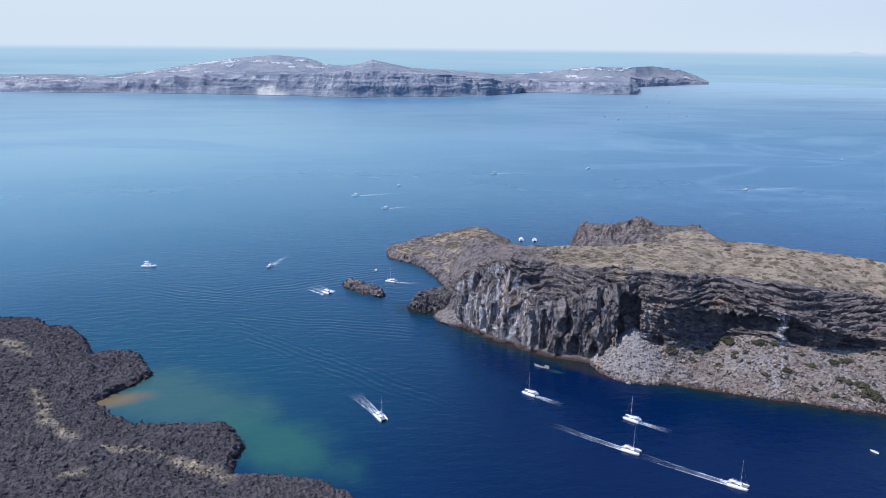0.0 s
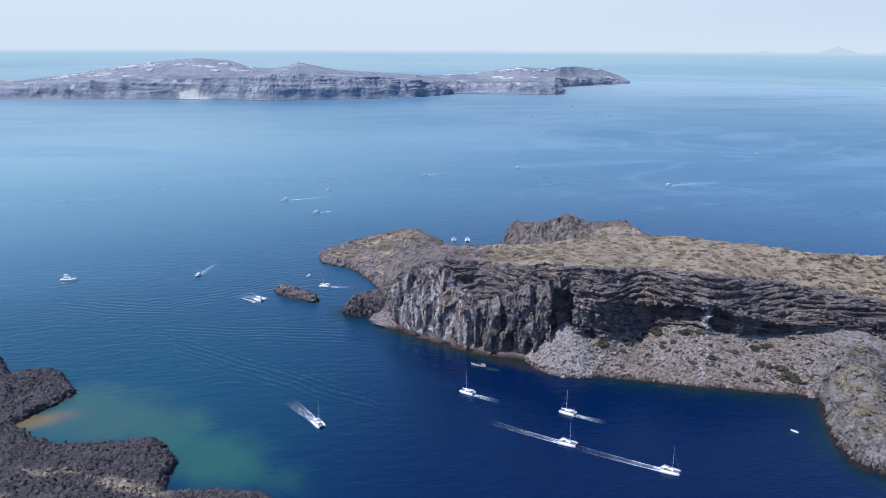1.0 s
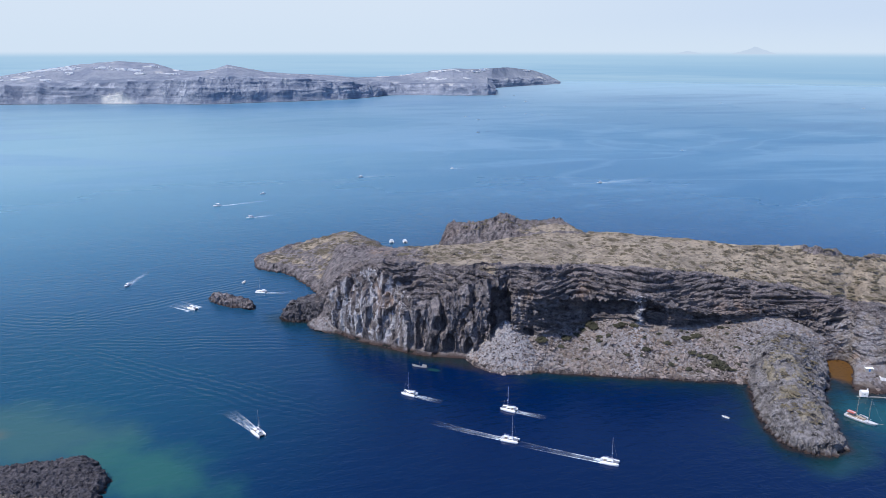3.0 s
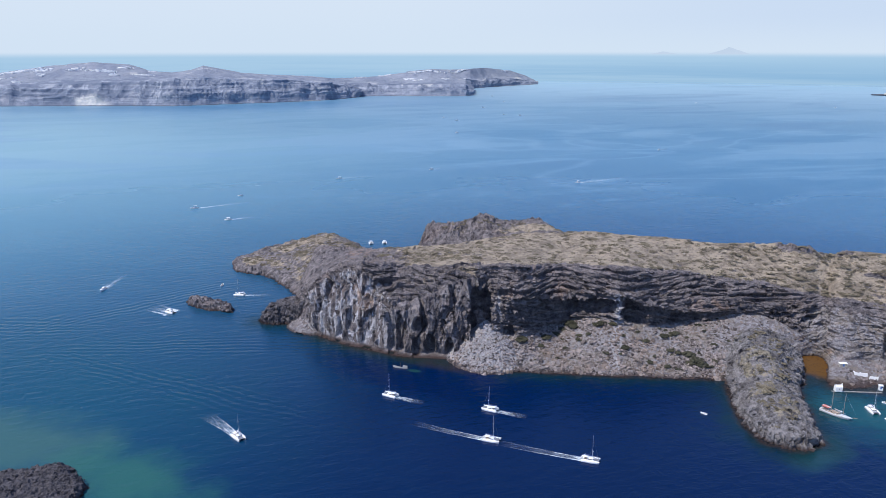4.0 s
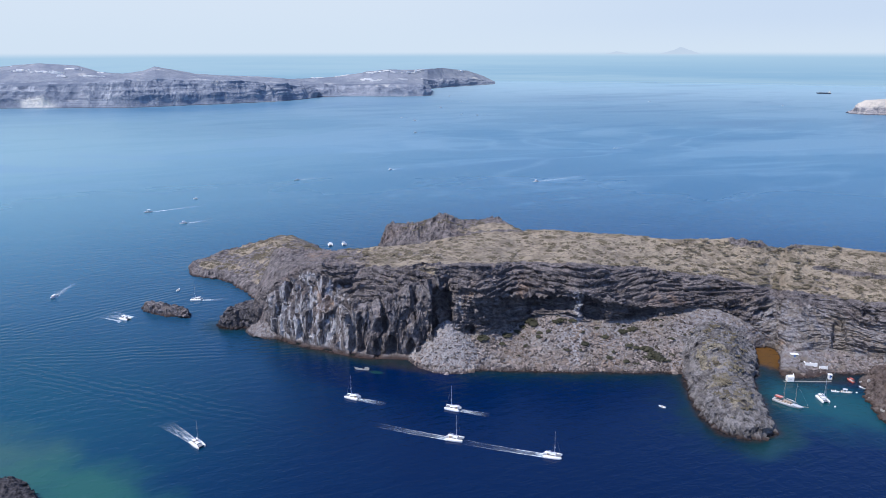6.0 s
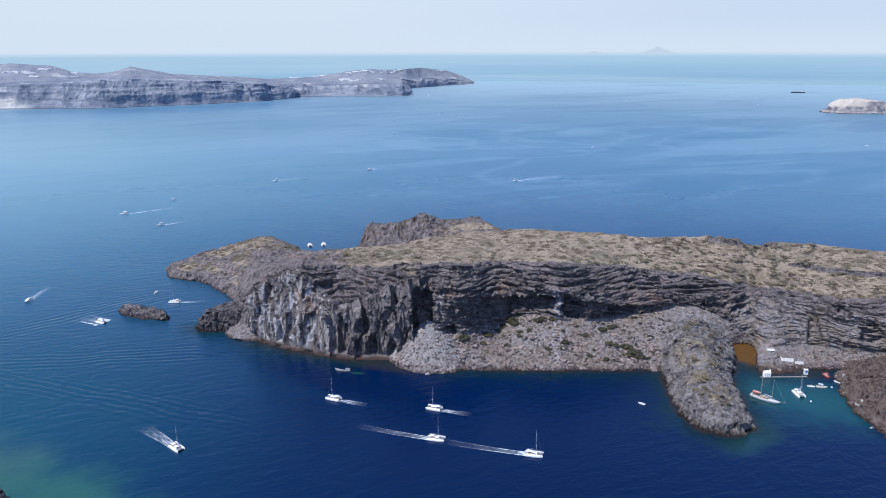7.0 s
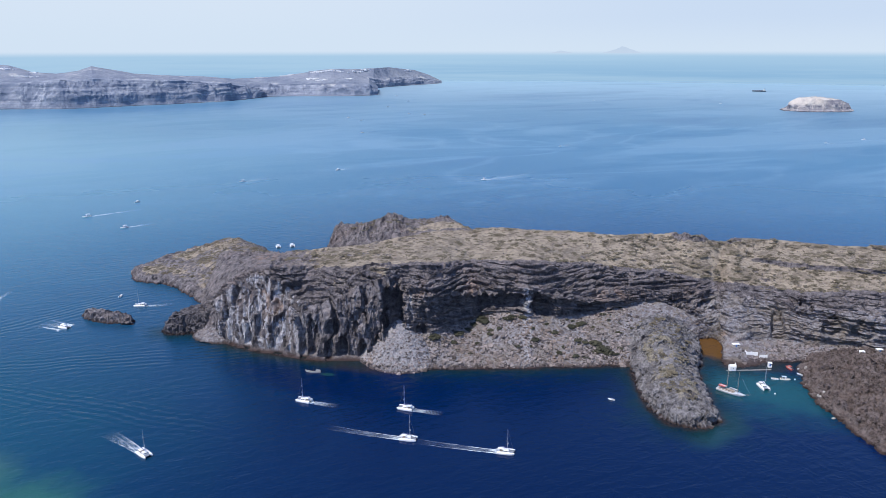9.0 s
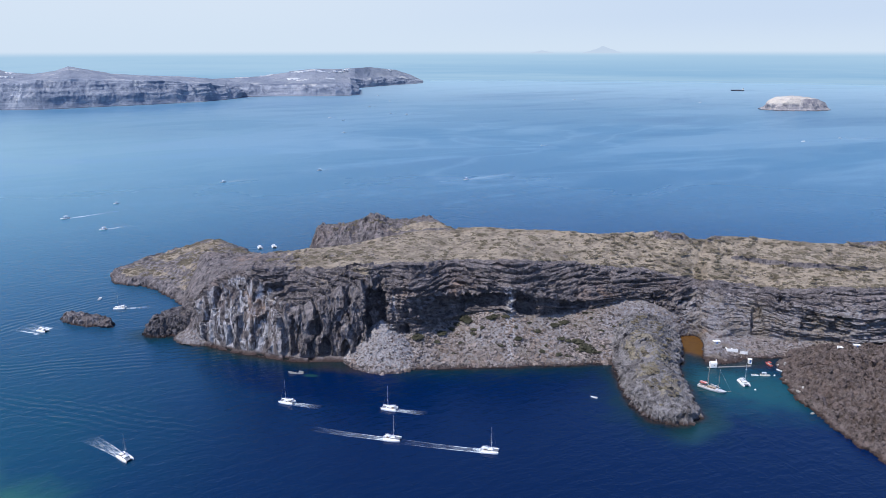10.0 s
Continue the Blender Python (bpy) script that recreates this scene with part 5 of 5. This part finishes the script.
def power_boat(label, length=6.5, paint_of=None, group="small boats", awning=None):
    k = length / 6.5
    b = thing("small_boat", label, "boat", group)
    part("hull", hull(6.5 * k, 2.3 * k, 0.8 * k, 0.3 * k, 0.5 * k, 0.08, 0.9, 2.3), paint_of or GELCOAT, b)
    part("cockpit", box(-2.8 * k, 1.2 * k, -0.85 * k, 0.85 * k, 0.81 * k, 0.86 * k), TEAK, b)
    part("console", box(-0.5 * k, 0.4 * k, -0.45 * k, 0.45 * k, 0.85 * k, 1.6 * k, 0.08, (0.8, 0.9)), GELCOAT, b)
    part("windscreen", box(0.15 * k, 0.4 * k, -0.5 * k, 0.5 * k, 1.6 * k, 1.95 * k, 0.02, (0.4, 0.9)), GLASS_DARK, b)
    part("seat", box(-1.9 * k, -1.3 * k, -0.6 * k, 0.6 * k, 0.85 * k, 1.3 * k, 0.06), CANVAS, b)
    part("outboard", box(-3.6 * k, -3.15 * k, -0.25 * k, 0.25 * k, 0.3 * k, 1.3 * k, 0.08, (0.8, 0.9)), DARK_HULL, b)
    if awning:
        part("awning", box(-2.2 * k, 0.6 * k, -0.95 * k, 0.95 * k, 2.2 * k, 2.28 * k, 0.03), awning, b)
        for px in (-2.1, 0.5):
            for side in (-1, 1):
                part("post", rod((px * k, side * 0.85 * k, 0.8 * k), (px * k, side * 0.85 * k, 2.22 * k), 0.03 * k, None, 5), ALLOY, b)
    return b


def gulet():
    b = thing("sailing_schooner", "two-masted grey sailing schooner at anchor with a red canopy", "sailing ship")
    part("hull", hull(20.5, 4.9, 1.7, 0.9, 1.6, 0.12, 0.75, 2.0), GREY_HULL, b)
    for side in (-1, 1):
        part("rail", rod((-9.8, side * 1.95, 2.3), (5.0, side * 2.2, 2.5), 0.07, None, 6), GELCOAT, b, "white rail along the deck")
    part("deck", box(-9.3, 4.8, -1.9, 1.9, 1.79, 1.86, 0, (1, 1)), TEAK, b)
    cabin = part("deckhouse", box(-3.8, 2.2, -1.3, 1.3, 1.85, 2.7, 0.12, (0.95, 0.9)), TEAK, b)
    for side in (-1, 1):
        for i in range(4):
            part("window", box(-3.2 + 1.4 * i, -2.3 + 1.4 * i, side * 1.27 - 0.04, side * 1.27 + 0.04, 2.1, 2.5), GLASS_DARK, cabin)
    part("canopy", box(-9.0, -4.4, -1.9, 1.9, 4.0, 4.12, 0.05), RED_CANVAS, b, "faded red canopy over the stern")
    for px in (-8.8, -4.6):
        for side in (-1, 1):
            part("post", rod((px, side * 1.8, 1.8), (px, side * 1.8, 4.0), 0.05), ALLOY, b)
    for px, h in ((-3.4, 16.5), (4.2, 17.5)):
        m = part("mast", rod((px, 0, 1.8), (px - 0.2, 0, h), 0.14, 0.07, 10), TEAK, b)
        part("spreader", rod((px - 0.1, -0.9, h * 0.62), (px - 0.1, 0.9, h * 0.62), 0.06), ALLOY, m)
        boom = part("boom", rod((px - 0.2, 0, 3.9), (px - 6.0, 0, 4.2), 0.11), TEAK, b)
        part("sail_cover", rod((px - 0.4, 0, 4.2), (px - 5.6, 0, 4.45), 0.28, 0.16), CANVAS, boom, "furled pale sail on the boom")
        for side in (-1, 1):
            part("shroud", rod((px - 0.7, side * 2.2, 1.8), (px - 0.1, 0, h * 0.9), 0.015, None, 5), ALLOY, b)
    part("bowsprit", rod((9.6, 0, 2.6), (13.2, 0, 3.4), 0.14, 0.07), TEAK, b)
    part("forestay", rod((13.0, 0, 3.4), (4.0, 0, 16.8), 0.02, None, 6), CANVAS, b)
    return b


def tanker():
    b = thing("cargo_ship", "dark cargo ship far off with its bridge aft", "cargo ship")
    part("hull", hull(86, 14, 6.0, 3.0, 2.5, 0.05, 0.85, 4.0), DARK_HULL, b)
    part("deck", box(-38, 32, -5.5, 5.5, 6.02, 6.6, 0.1), RUST, b)
    bridge = part("bridge", box(-38, -28, -6, 6, 6.5, 15.0, 0.3, (0.85, 0.95)), CREAM, b)
    part("window", box(-28.9, -28.5, -5.2, 5.2, 12.6, 13.6), GLASS_DARK, bridge)
    part("funnel", box(-37.5, -34.0, -1.8, 1.8, 14.5, 19.0, 0.3), DARK_HULL, bridge)
    for i in range(4):
        part("hatch", box(-22 + 13 * i, -12 + 13 * i, -4.5, 4.5, 6.6, 8.0, 0.2), DARK_HULL, b)
    part("foremast", rod((34, 0, 7), (34, 0, 17), 0.4, 0.2), CREAM, b)
    return b


def foam_material():
    m = Nodes("wake_foam")
    along, across, twin = m.zone()
    comb = m.tree.nodes.new("ShaderNodeCombineXYZ")
    m.put(comb.inputs[0], m.math("MULTIPLY", across, 9.0))
    m.put(comb.inputs[1], m.math("MULTIPLY", along, 3.5))
    streak = m.add("ShaderNodeTexNoise", Vector=m.vmath("ADD", comb.outputs[0], m.vmath("MULTIPLY", m.place(), (0.05, 0.05, 0))), Scale=1.0, Detail=4.0, Roughness=0.65).outputs["Fac"]
    fine = m.noise(0.7, 3, 0.7)
    two = m.math("ABSOLUTE", m.math("SUBTRACT", across, 0.5))
    # two hull lines, or one broad wash near the stern
    lines = m.math("ADD", m.ramp(m.math("ABSOLUTE", m.math("SUBTRACT", two, 0.36)), 0.0, 0.085, 1.25, 0.0), m.ramp(along, 0.0, 0.16, 0.55, 0.0))
    wash = m.ramp(two, 0.15, 0.48, 1.0, 0.0)
    body = m.math("ADD", m.math("MULTIPLY", lines, twin), m.math("MULTIPLY", wash, m.math("SUBTRACT", 1.0, m.math("MULTIPLY", twin, 0.8))))
    fade = m.math("POWER", m.math("SUBTRACT", 1.0, along), 1.35)
    dens = m.math("MULTIPLY", m.math("MULTIPLY", body, fade), m.math("ADD", m.ramp(streak, 0.44, 0.60, 0.05, 0.95), m.ramp(fine, 0.45, 0.65, 0, 0.5)), clamp=True)
    m.done((0.78, 0.87, 0.92), 0.8)
    clear = m.add("ShaderNodeBsdfTransparent")
    mixed = m.add("ShaderNodeMixShader", Fac=m.math("MULTIPLY", dens, 1.0))
    m.tree.links.new(clear.outputs[0], mixed.inputs[1])
    m.tree.links.new(m.bsdf.outputs[0], mixed.inputs[2])
    m.tree.links.new(mixed.outputs[0], m.out.inputs["Surface"])
    return m.mat


FOAM = foam_material()


def wake(x, y, heading, length, near, far, twin=0.0, start=4.0, curve=0.0):
    """Foam behind a boat at (x, y): a strip on the water that widens from near to far."""
    n, w = 40, 12
    c, s = math.cos(radians(heading)), math.sin(radians(heading))
    place, zones = np.zeros((n + 1, w + 1, 3)), np.ones((n + 1, w + 1, 4))
    for i in range(n + 1):
        t = i / n
        back, half = -start - t * length, 0.5 * (near + (far - near) * t)
        for j in range(w + 1):
            u = (j / w - 0.5) * 2
            side = u * half + curve * t * t
            place[i, j] = (x + c * back - s * side, y + s * back + c * side, 0.03)
            zones[i, j, :3] = (t, j / w, twin)
    ob = new("wake", grid_mesh("wake", place, zones=zones))
    ob.data.materials.append(FOAM)
    tagged(ob, "white foam trail on the blue water behind a boat", "wake", kind="stuff")


def moor(ob, x, y, heading, pitch=0.0):
    ob.matrix_world = pose(x, y, 0, 0, pitch, heading)
    return ob


# the five catamarans under way in the channel
cat = catamaran("white sailing catamaran under way with sails furled", 9.8)
moor(cat, 138, 338, -38)
for x, y, heading in ((181, 302, -37), (96, 409, 135), (150, 372, 137), (1, 385, -65)):
    copy_thing(cat, pose(x, y, 0, 0, 0, heading))
wake(138, 338, -38, 46, 4.6, 6.4, 0.8, 4.4, 3)
wake(181, 302, -37, 50, 4.6, 6.6, 0.92, 4.4, 2)
wake(96, 409, 135, 20, 4.6, 6.5, 0.35, 4.4, -1)
wake(150, 372, 137, 20, 4.6, 6.5, 0.35, 4.4, -1)
wake(1, 385, -65, 34, 5.6, 11, 0.5, 4.5, -2)

# boats in the strait and by the islet
moor(copy_thing(cat, Matrix()), 13, 640, 158)
wake(13, 640, 158, 24, 4.4, 7, 0.4, 4.6, -4)
moor(copy_thing(cat, Matrix()), 372.5, 297.5, -112)
power_cat = catamaran("white power catamaran lying at anchor behind the island", 9.5, group="anchored catamarans", mast=0)
moor(power_cat, 164, 777, 262)
moor(copy_thing(power_cat, Matrix()), 179, 774, 262)
yacht = moor(motor_yacht("white motor yacht with a flybridge on calm water", 15.5, tiers=2), -223, 700, -12)
fast = moor(motor_yacht("white motor boat running fast with a foam trail", 11.5, tiers=1), -106, 693, 252)
wake(-106, 693, 252, 44, 4.5, 7, 0.25, 3.5, 1)
wake(-106, 693, 252, 24, 5.5, 10, 0.9, 0.0, 0)
tagged(moor(copy_thing(power_cat, Matrix()), -44, 612, -50), "white power catamaran under way past the rock islet", group="motor boats")
wake(-44, 612, -50, 20, 5, 8, 0.5, 4.2, -3)
wake(-44, 612, -50, 30, 16, 20, 1.0, -2.0, 0)
moor(power_boat("small open white boat drifting by the islet", 6.5), -1, 674, 70)

# boats far out in the strait
far_boat = power_boat("white motor boat far out on the open water", 9.5, group="boats far out", awning=GELCOAT)
for x, y, heading, size, trail in ((-30, 1034, 195, 1.15, 85), (12, 948, 195, 1.0, 34), (35, 1105, 200, 0.8, 0), (202, 1207, 200, 1.1, 60), (379, 1249, 205, 1.0, 30), (570, 1047, 190, 1.05, 130),
                                   (972, 2538, 200, 1.3, 45), (1155, 2778, 200, 1.2, 45), (711, 2204, 200, 1.0, 30), (720, 2103, 200, 1.2, 45), (613, 1789, 200, 1.2, 60), (937, 2250, 200, 1.1, 45),
                                   (970, 2194, 200, 1.1, 60), (1241, 3125, 200, 1.3, 0), (1866, 2485, 150, 1.2, 120), (2200, 2118, 150, 1.1, 0), (924, 1343, 200, 0.9, 40), (1507, 1124, 150, 1.0, 60), (1643, 1128, 150, 1.0, 170)):
    ob = copy_thing(far_boat, pose(x, y, 0, 0, 0, heading)) if x != -30 else moor(far_boat, x, y, heading)
    ob.scale = (size, size, size)
    if trail:
        wake(x, y, heading, trail, 4, 11, 0.3, 6, -4)
moor(tanker(), 2970, 2621, 138).scale = (0.75, 0.75, 0.75)

# the cove
moor(gulet(), 347, 300.5, -70).scale = (0.92, 0.92, 0.92)
moor(power_boat("white motor boat with a pale awning moored in the cove", 6.8, CREAM, awning=CANVAS), 395, 299.5, -40)
moor(power_boat("small white tender moored beside a motor boat", 5.0), 389.5, 303, -50)
moor(power_boat("red wooden boat moored by the rocks", 6.5, RED_HULL, awning=RED_CANVAS), 412, 311, 80)
moor(power_boat("white motor boat lying alongside the rocks", 10.5), 419, 304.5, 160)
moor(power_boat("small white boat drawn up by the lava shore", 5.5), 411, 300.5, 120)
moor(power_boat("small white dinghy drifting in deep blue water", 4.6), 272, 327, 125)


def buoy(x, y):
    b = thing("mooring_buoy", "small white mooring buoy floating in the cove", "buoy", "mooring buoys")
    bm = bmesh.new()
    bmesh.ops.create_uvsphere(bm, u_segments=12, v_segments=8, radius=0.6)
    part("float", bm, GELCOAT, b)
    part("ring", rod((0, 0, 0.5), (0, 0, 0.95), 0.08), ALLOY, b)
    b.matrix_world = pose(x, y, 0.15)


for x, y in ((401, 297), (372, 288), (330, 345)):
    buoy(x, y)


CONCRETE = paint("old_concrete", (0.24, 0.22, 0.20), 0.95, wear=0.5)
WEATHERED = paint("weathered_paint", (0.25, 0.24, 0.22), 0.8, 0.0, 0.5)


def wreck():
    b = thing("shipwreck", "half-sunken pale wreck of a boat lying near the cliff", "wreck")
    part("hull", hull(12.5, 3.6, 1.3, 0.8, 0.8, 0.08, 0.85, 2.4), WEATHERED, b)
    part("deck", box(-5.5, 2.5, -1.4, 1.4, 1.31, 1.4), WEATHERED, b)
    part("cabin", box(-4.5, -1.0, -1.2, 1.2, 1.4, 2.9, 0.1, (0.9, 0.9)), WEATHERED, b, "pale weathered cabin above water")
    part("mast_stump", rod((0.5, 0, 1.4), (1.2, 0.3, 4.2), 0.1, 0.06), RUST, b)
    b.matrix_world = pose(113, 447.5, -1.0, 24, -9, 155)


wreck()


# ---- chapel and walls by the cove ----
def chapel():
    b = thing("chapel", "small whitewashed chapel with a rounded roof above the cove", "chapel")
    wall = part("wall", box(-3.2, 3.2, -2.2, 2.2, -1.0, 3.2, 0.08), LIMEWASH, b)
    bm = bmesh.new()
    bmesh.ops.create_cone(bm, cap_ends=True, segments=24, radius1=2.2, radius2=2.2, depth=6.5)
    bmesh.ops.transform(bm, matrix=pose(0, 0, 3.1, 0, 90, 0), verts=bm.verts)
    part("vault", bm, LIMEWASH, b)
    part("door", box(3.18, 3.26, -0.55, 0.55, 0, 2.1), DOOR_BLUE, wall)
    for side in (-1, 1):
        part("window", box(-0.4, 0.4, side * 2.2 - 0.05, side * 2.2 + 0.05, 1.4, 2.2), GLASS_DARK, wall)
    tower = part("bell_gable", box(2.7, 3.2, -0.8, 0.8, 5.0, 6.9, 0.05, (1, 0.6)), LIMEWASH, b)
    part("bell", rod((2.95, 0, 5.7), (2.95, 0, 6.2), 0.24, 0.12), RUST, tower)
    b.matrix_world = pose(374, 325.5, 1.0, 0, 0, -20) @ Matrix.Scale(0.68, 4)


def hut(label, x, y, z, wide, deep, high, turn, mat):
    b = thing("hut", label, "hut")
    w = part("wall", box(-wide / 2, wide / 2, -deep / 2, deep / 2, -1.5, high, 0.06), mat, b)
    part("roof", box(-wide / 2 - 0.15, wide / 2 + 0.15, -deep / 2 - 0.15, deep / 2 + 0.15, high + 0.01, high + 0.22, 0.04), LIMEWASH, b)
    part("door", box(-0.5, 0.5, -deep / 2 - 0.05, -deep / 2 + 0.02, 0, 2.0), DOOR_BLUE, w)
    part("window", box(wide * 0.28 - 0.4, wide * 0.28 + 0.4, -deep / 2 - 0.05, -deep / 2 + 0.02, 1.0, 1.8), GLASS_DARK, w)
    b.matrix_world = pose(x, y, z, 0, 0, turn)


def ruin(x, y, z, turn):
    b = thing("ruined_walls", "ruined whitewashed walls on the bare rock", "ruin")
    for x0, x1, y0, y1, h in ((-4, 4, -0.3, 0.3, 1.9), (-4, -3.4, 0, 4.2, 1.5), (3.4, 4, 0, 3, 1.1), (4.5, 10, -2.4, -1.9, 0.9), (0, 0.6, 0, 3.4, 1.2)):
        part("wall", box(x0, x1, y0, y1, -1.5, h, 0.08, (0.98, 0.8)), LIMEWASH, b)
    b.matrix_world = pose(x, y, z, 0, 0, turn)


def ground_at(x, y):
    """Height of the built land under a place."""
    bpy.context.view_layer.update()
    hit, place, *_ = scene.ray_cast(bpy.context.evaluated_depsgraph_get(), Vector((x, y, 190)), Vector((0, 0, -1)))
    return place.z if hit else 0.0


chapel()
hut("white boathouse on the rocks by the cove", 402, 318.5, max(1.0, ground_at(402, 318.5)), 2.4, 2.2, 2.2, -35, LIMEWASH)
ruin(402.5, 334.5, ground_at(402.5, 334.5), -30)
hut("pale stone hut with a white flat roof", 399.5, 347, ground_at(399.5, 347), 5.0, 2.8, 1.9, -25, DRY_STONE)
hut("small white hut at the foot of the cliff", 467, 297.5, ground_at(467, 297.5), 4.4, 2.8, 2.2, -30, LIMEWASH)
hut("low pale hut beside the lava field", 475, 290, ground_at(475, 290), 4.2, 2.6, 1.8, -30, DRY_STONE)


def quay():
    b = thing("quay", "low pale concrete quay along the rocky shore", "quay")
    for k in range(6):
        x, y = 372.5 + 4.9 * k, 325.8 - 2.0 * k
        part("slab", box(-2.55, 2.55, -0.7, 0.7, -1.6, 0.22 + 0.05 * (k % 3), 0.06), CONCRETE, b).matrix_local = pose(x, y, 0, 0, 0, -22 + 3 * (k % 2))


quay()
for x, y, z, size in ((412, 298, 0.6, 1.6), (400, 287.5, 0.6, 1.5), (388.5, 269.5, 0.6, 2.0), (391, 268.5, 1.0, 1.3), (376.5, 250, 0.6, 1.6), (350, 463, 57.6, 1.0)):
    stone = new("pale_boulder", raw_mesh("pale_boulder", STONES[int(x) % 10][0] * size * (1, 1, 0.8), STONES[0][1], None, False))
    stone.data.materials.append(DRY_STONE)
    stone.matrix_world = pose(x, y, max(z, ground_at(x, y) + 0.4 * size), 0, 0, 37 * x)
    tagged(stone, "pale bleached boulder on dark volcanic ground", "boulder", "pale boulders")


# ---- white villages on the far island: bearing, share of the slope, half spread in degrees, houses ----
HAMLETS = [[(-25.0, 0.45, 0.53, 22), (-23.6, 0.36, 0.53, 14), (-21.3, 0.07, 0.39, 16), (-20.7, 0.41, 0.21, 8), (-18.4, 0.39, 0.34, 14), (-16.4, 0.72, 0.53, 22), (-15.5, 0.87, 0.47, 18), (-13.8, 0.56, 0.86, 30),
            (-12.5, 0.89, 0.53, 26), (-11.3, 0.92, 0.77, 34), (-12.2, 0.26, 0.21, 10), (-10.7, 0.58, 0.17, 6), (-10.6, 0.82, 0.43, 18), (-8.6, 0.75, 0.26, 16), (-7.3, 0.63, 0.34, 18), (-6.3, 0.63, 0.26, 16),
            (-6.2, 0.43, 0.13, 12), (-5.4, 0.81, 0.39, 10), (-4.2, 0.48, 0.39, 16), (-3.6, 0.89, 0.17, 10)],
           [(11.5, 0.96, 0.26, 8), (13.5, 0.97, 0.34, 8), (15.3, 0.58, 0.34, 14), (15.9, 0.4, 0.34, 10), (15.6, 0.97, 0.34, 12), (16.4, 1.0, 0.43, 16), (17.2, 0.99, 0.43, 14), (18.0, 0.51, 0.21, 8)],
           [(18.9, 0.81, 0.26, 8), (19.1, 0.23, 0.21, 6), (19.4, 0.92, 0.26, 6), (22.6, 0.91, 0.17, 4)]]
FAR_WHITE = paint("sunlit_limewash_in_haze", (0.70, 0.70, 0.69), 0.9, wear=0.25)


def build_villages():
    vs, fs, base = [], [], 0
    cube = np.array([(x, y, z) for x in (-1, 1) for y in (-1, 1) for z in (-1, 1)], float)
    quads = np.array([(0, 1, 3, 2), (4, 6, 7, 5), (0, 4, 5, 1), (2, 3, 7, 6), (0, 2, 6, 4), (1, 5, 7, 3)])
    for (p, band), hamlets in zip(FAR_LAND, HAMLETS):
        rows = np.where(band == 2)[0]
        bearing = np.degrees(np.arctan2(p[rows[0], :, 0], p[rows[0], :, 1]))
        for b, up, wide, count in hamlets:
            for _ in range(int(2.6 * count)):
                col = np.argmin(np.abs(bearing - b - RNG.normal(0, 0.8 * wide)))
                row = rows[int(np.clip(up + RNG.normal(0, 0.022), 0, 0.99) * len(rows))]
                a, d = RNG.uniform(0, 3.14), np.exp(RNG.normal(1.35, 0.35))
                c, s = math.cos(a), math.sin(a)
                v = cube * (d, d * RNG.uniform(0.6, 1.0), RNG.uniform(1.4, 2.2))
                vs.append(np.stack([c * v[:, 0] - s * v[:, 1], s * v[:, 0] + c * v[:, 1], v[:, 2]], -1) + p[row, col] + (RNG.uniform(-3, 3), RNG.uniform(-3, 3), 0.9))
                fs.append(quads + base)
                base += 8
    ob = new("village_houses", raw_mesh("village_houses", np.concatenate(vs), np.concatenate(fs), None, False))
    ob.data.materials.append(FAR_WHITE)
    tagged(ob, "clusters of small white houses on the far ridge", "houses", kind="stuff")


build_villages()


# ---- the faintest islands on the horizon ----
def horizon_islet(bearing, half, height, seed):
    n = 60
    a = np.radians(bearing + np.linspace(-half, half, n))
    t = np.linspace(-1, 1, n)
    top = height * np.clip((1 - np.abs(t) ** 1.1) * (0.62 + 0.38 * np.exp(-((t / 0.25) ** 2))) + 0.30 * fbm(t * 40, 0, 0, 14, 4, seed) * (1 - t * t), 0.02, None)
    base = EYE - 4860 * math.tan(radians(0.46))
    rows = [np.stack([r * np.sin(a), r * np.cos(a), base + k * top], -1) for r, k in ((4845, -0.03), (4850, 0.1), (4858, 0.7), (4866, 1.0), (4878, 0.2))]
    ob = new("horizon_islet", grid_mesh("horizon_islet", np.array(rows)))
    m = Nodes("hazy_far_land")
    col = m.mix(m.noise(60, 4, 0.6), (0.49, 0.60, 0.75), (0.52, 0.63, 0.78))
    em = m.add("ShaderNodeEmission", Color=col, Strength=1.0)
    m.tree.links.new(em.outputs[0], m.out.inputs["Surface"])
    ob.data.materials.append(m.mat)
    tagged(ob, "faint hazy islet on the horizon", "backdrop", kind="structure")


horizon_islet(38.84, 1.5, 46, 7)
horizon_islet(34.33, 1.0, 18, 9)
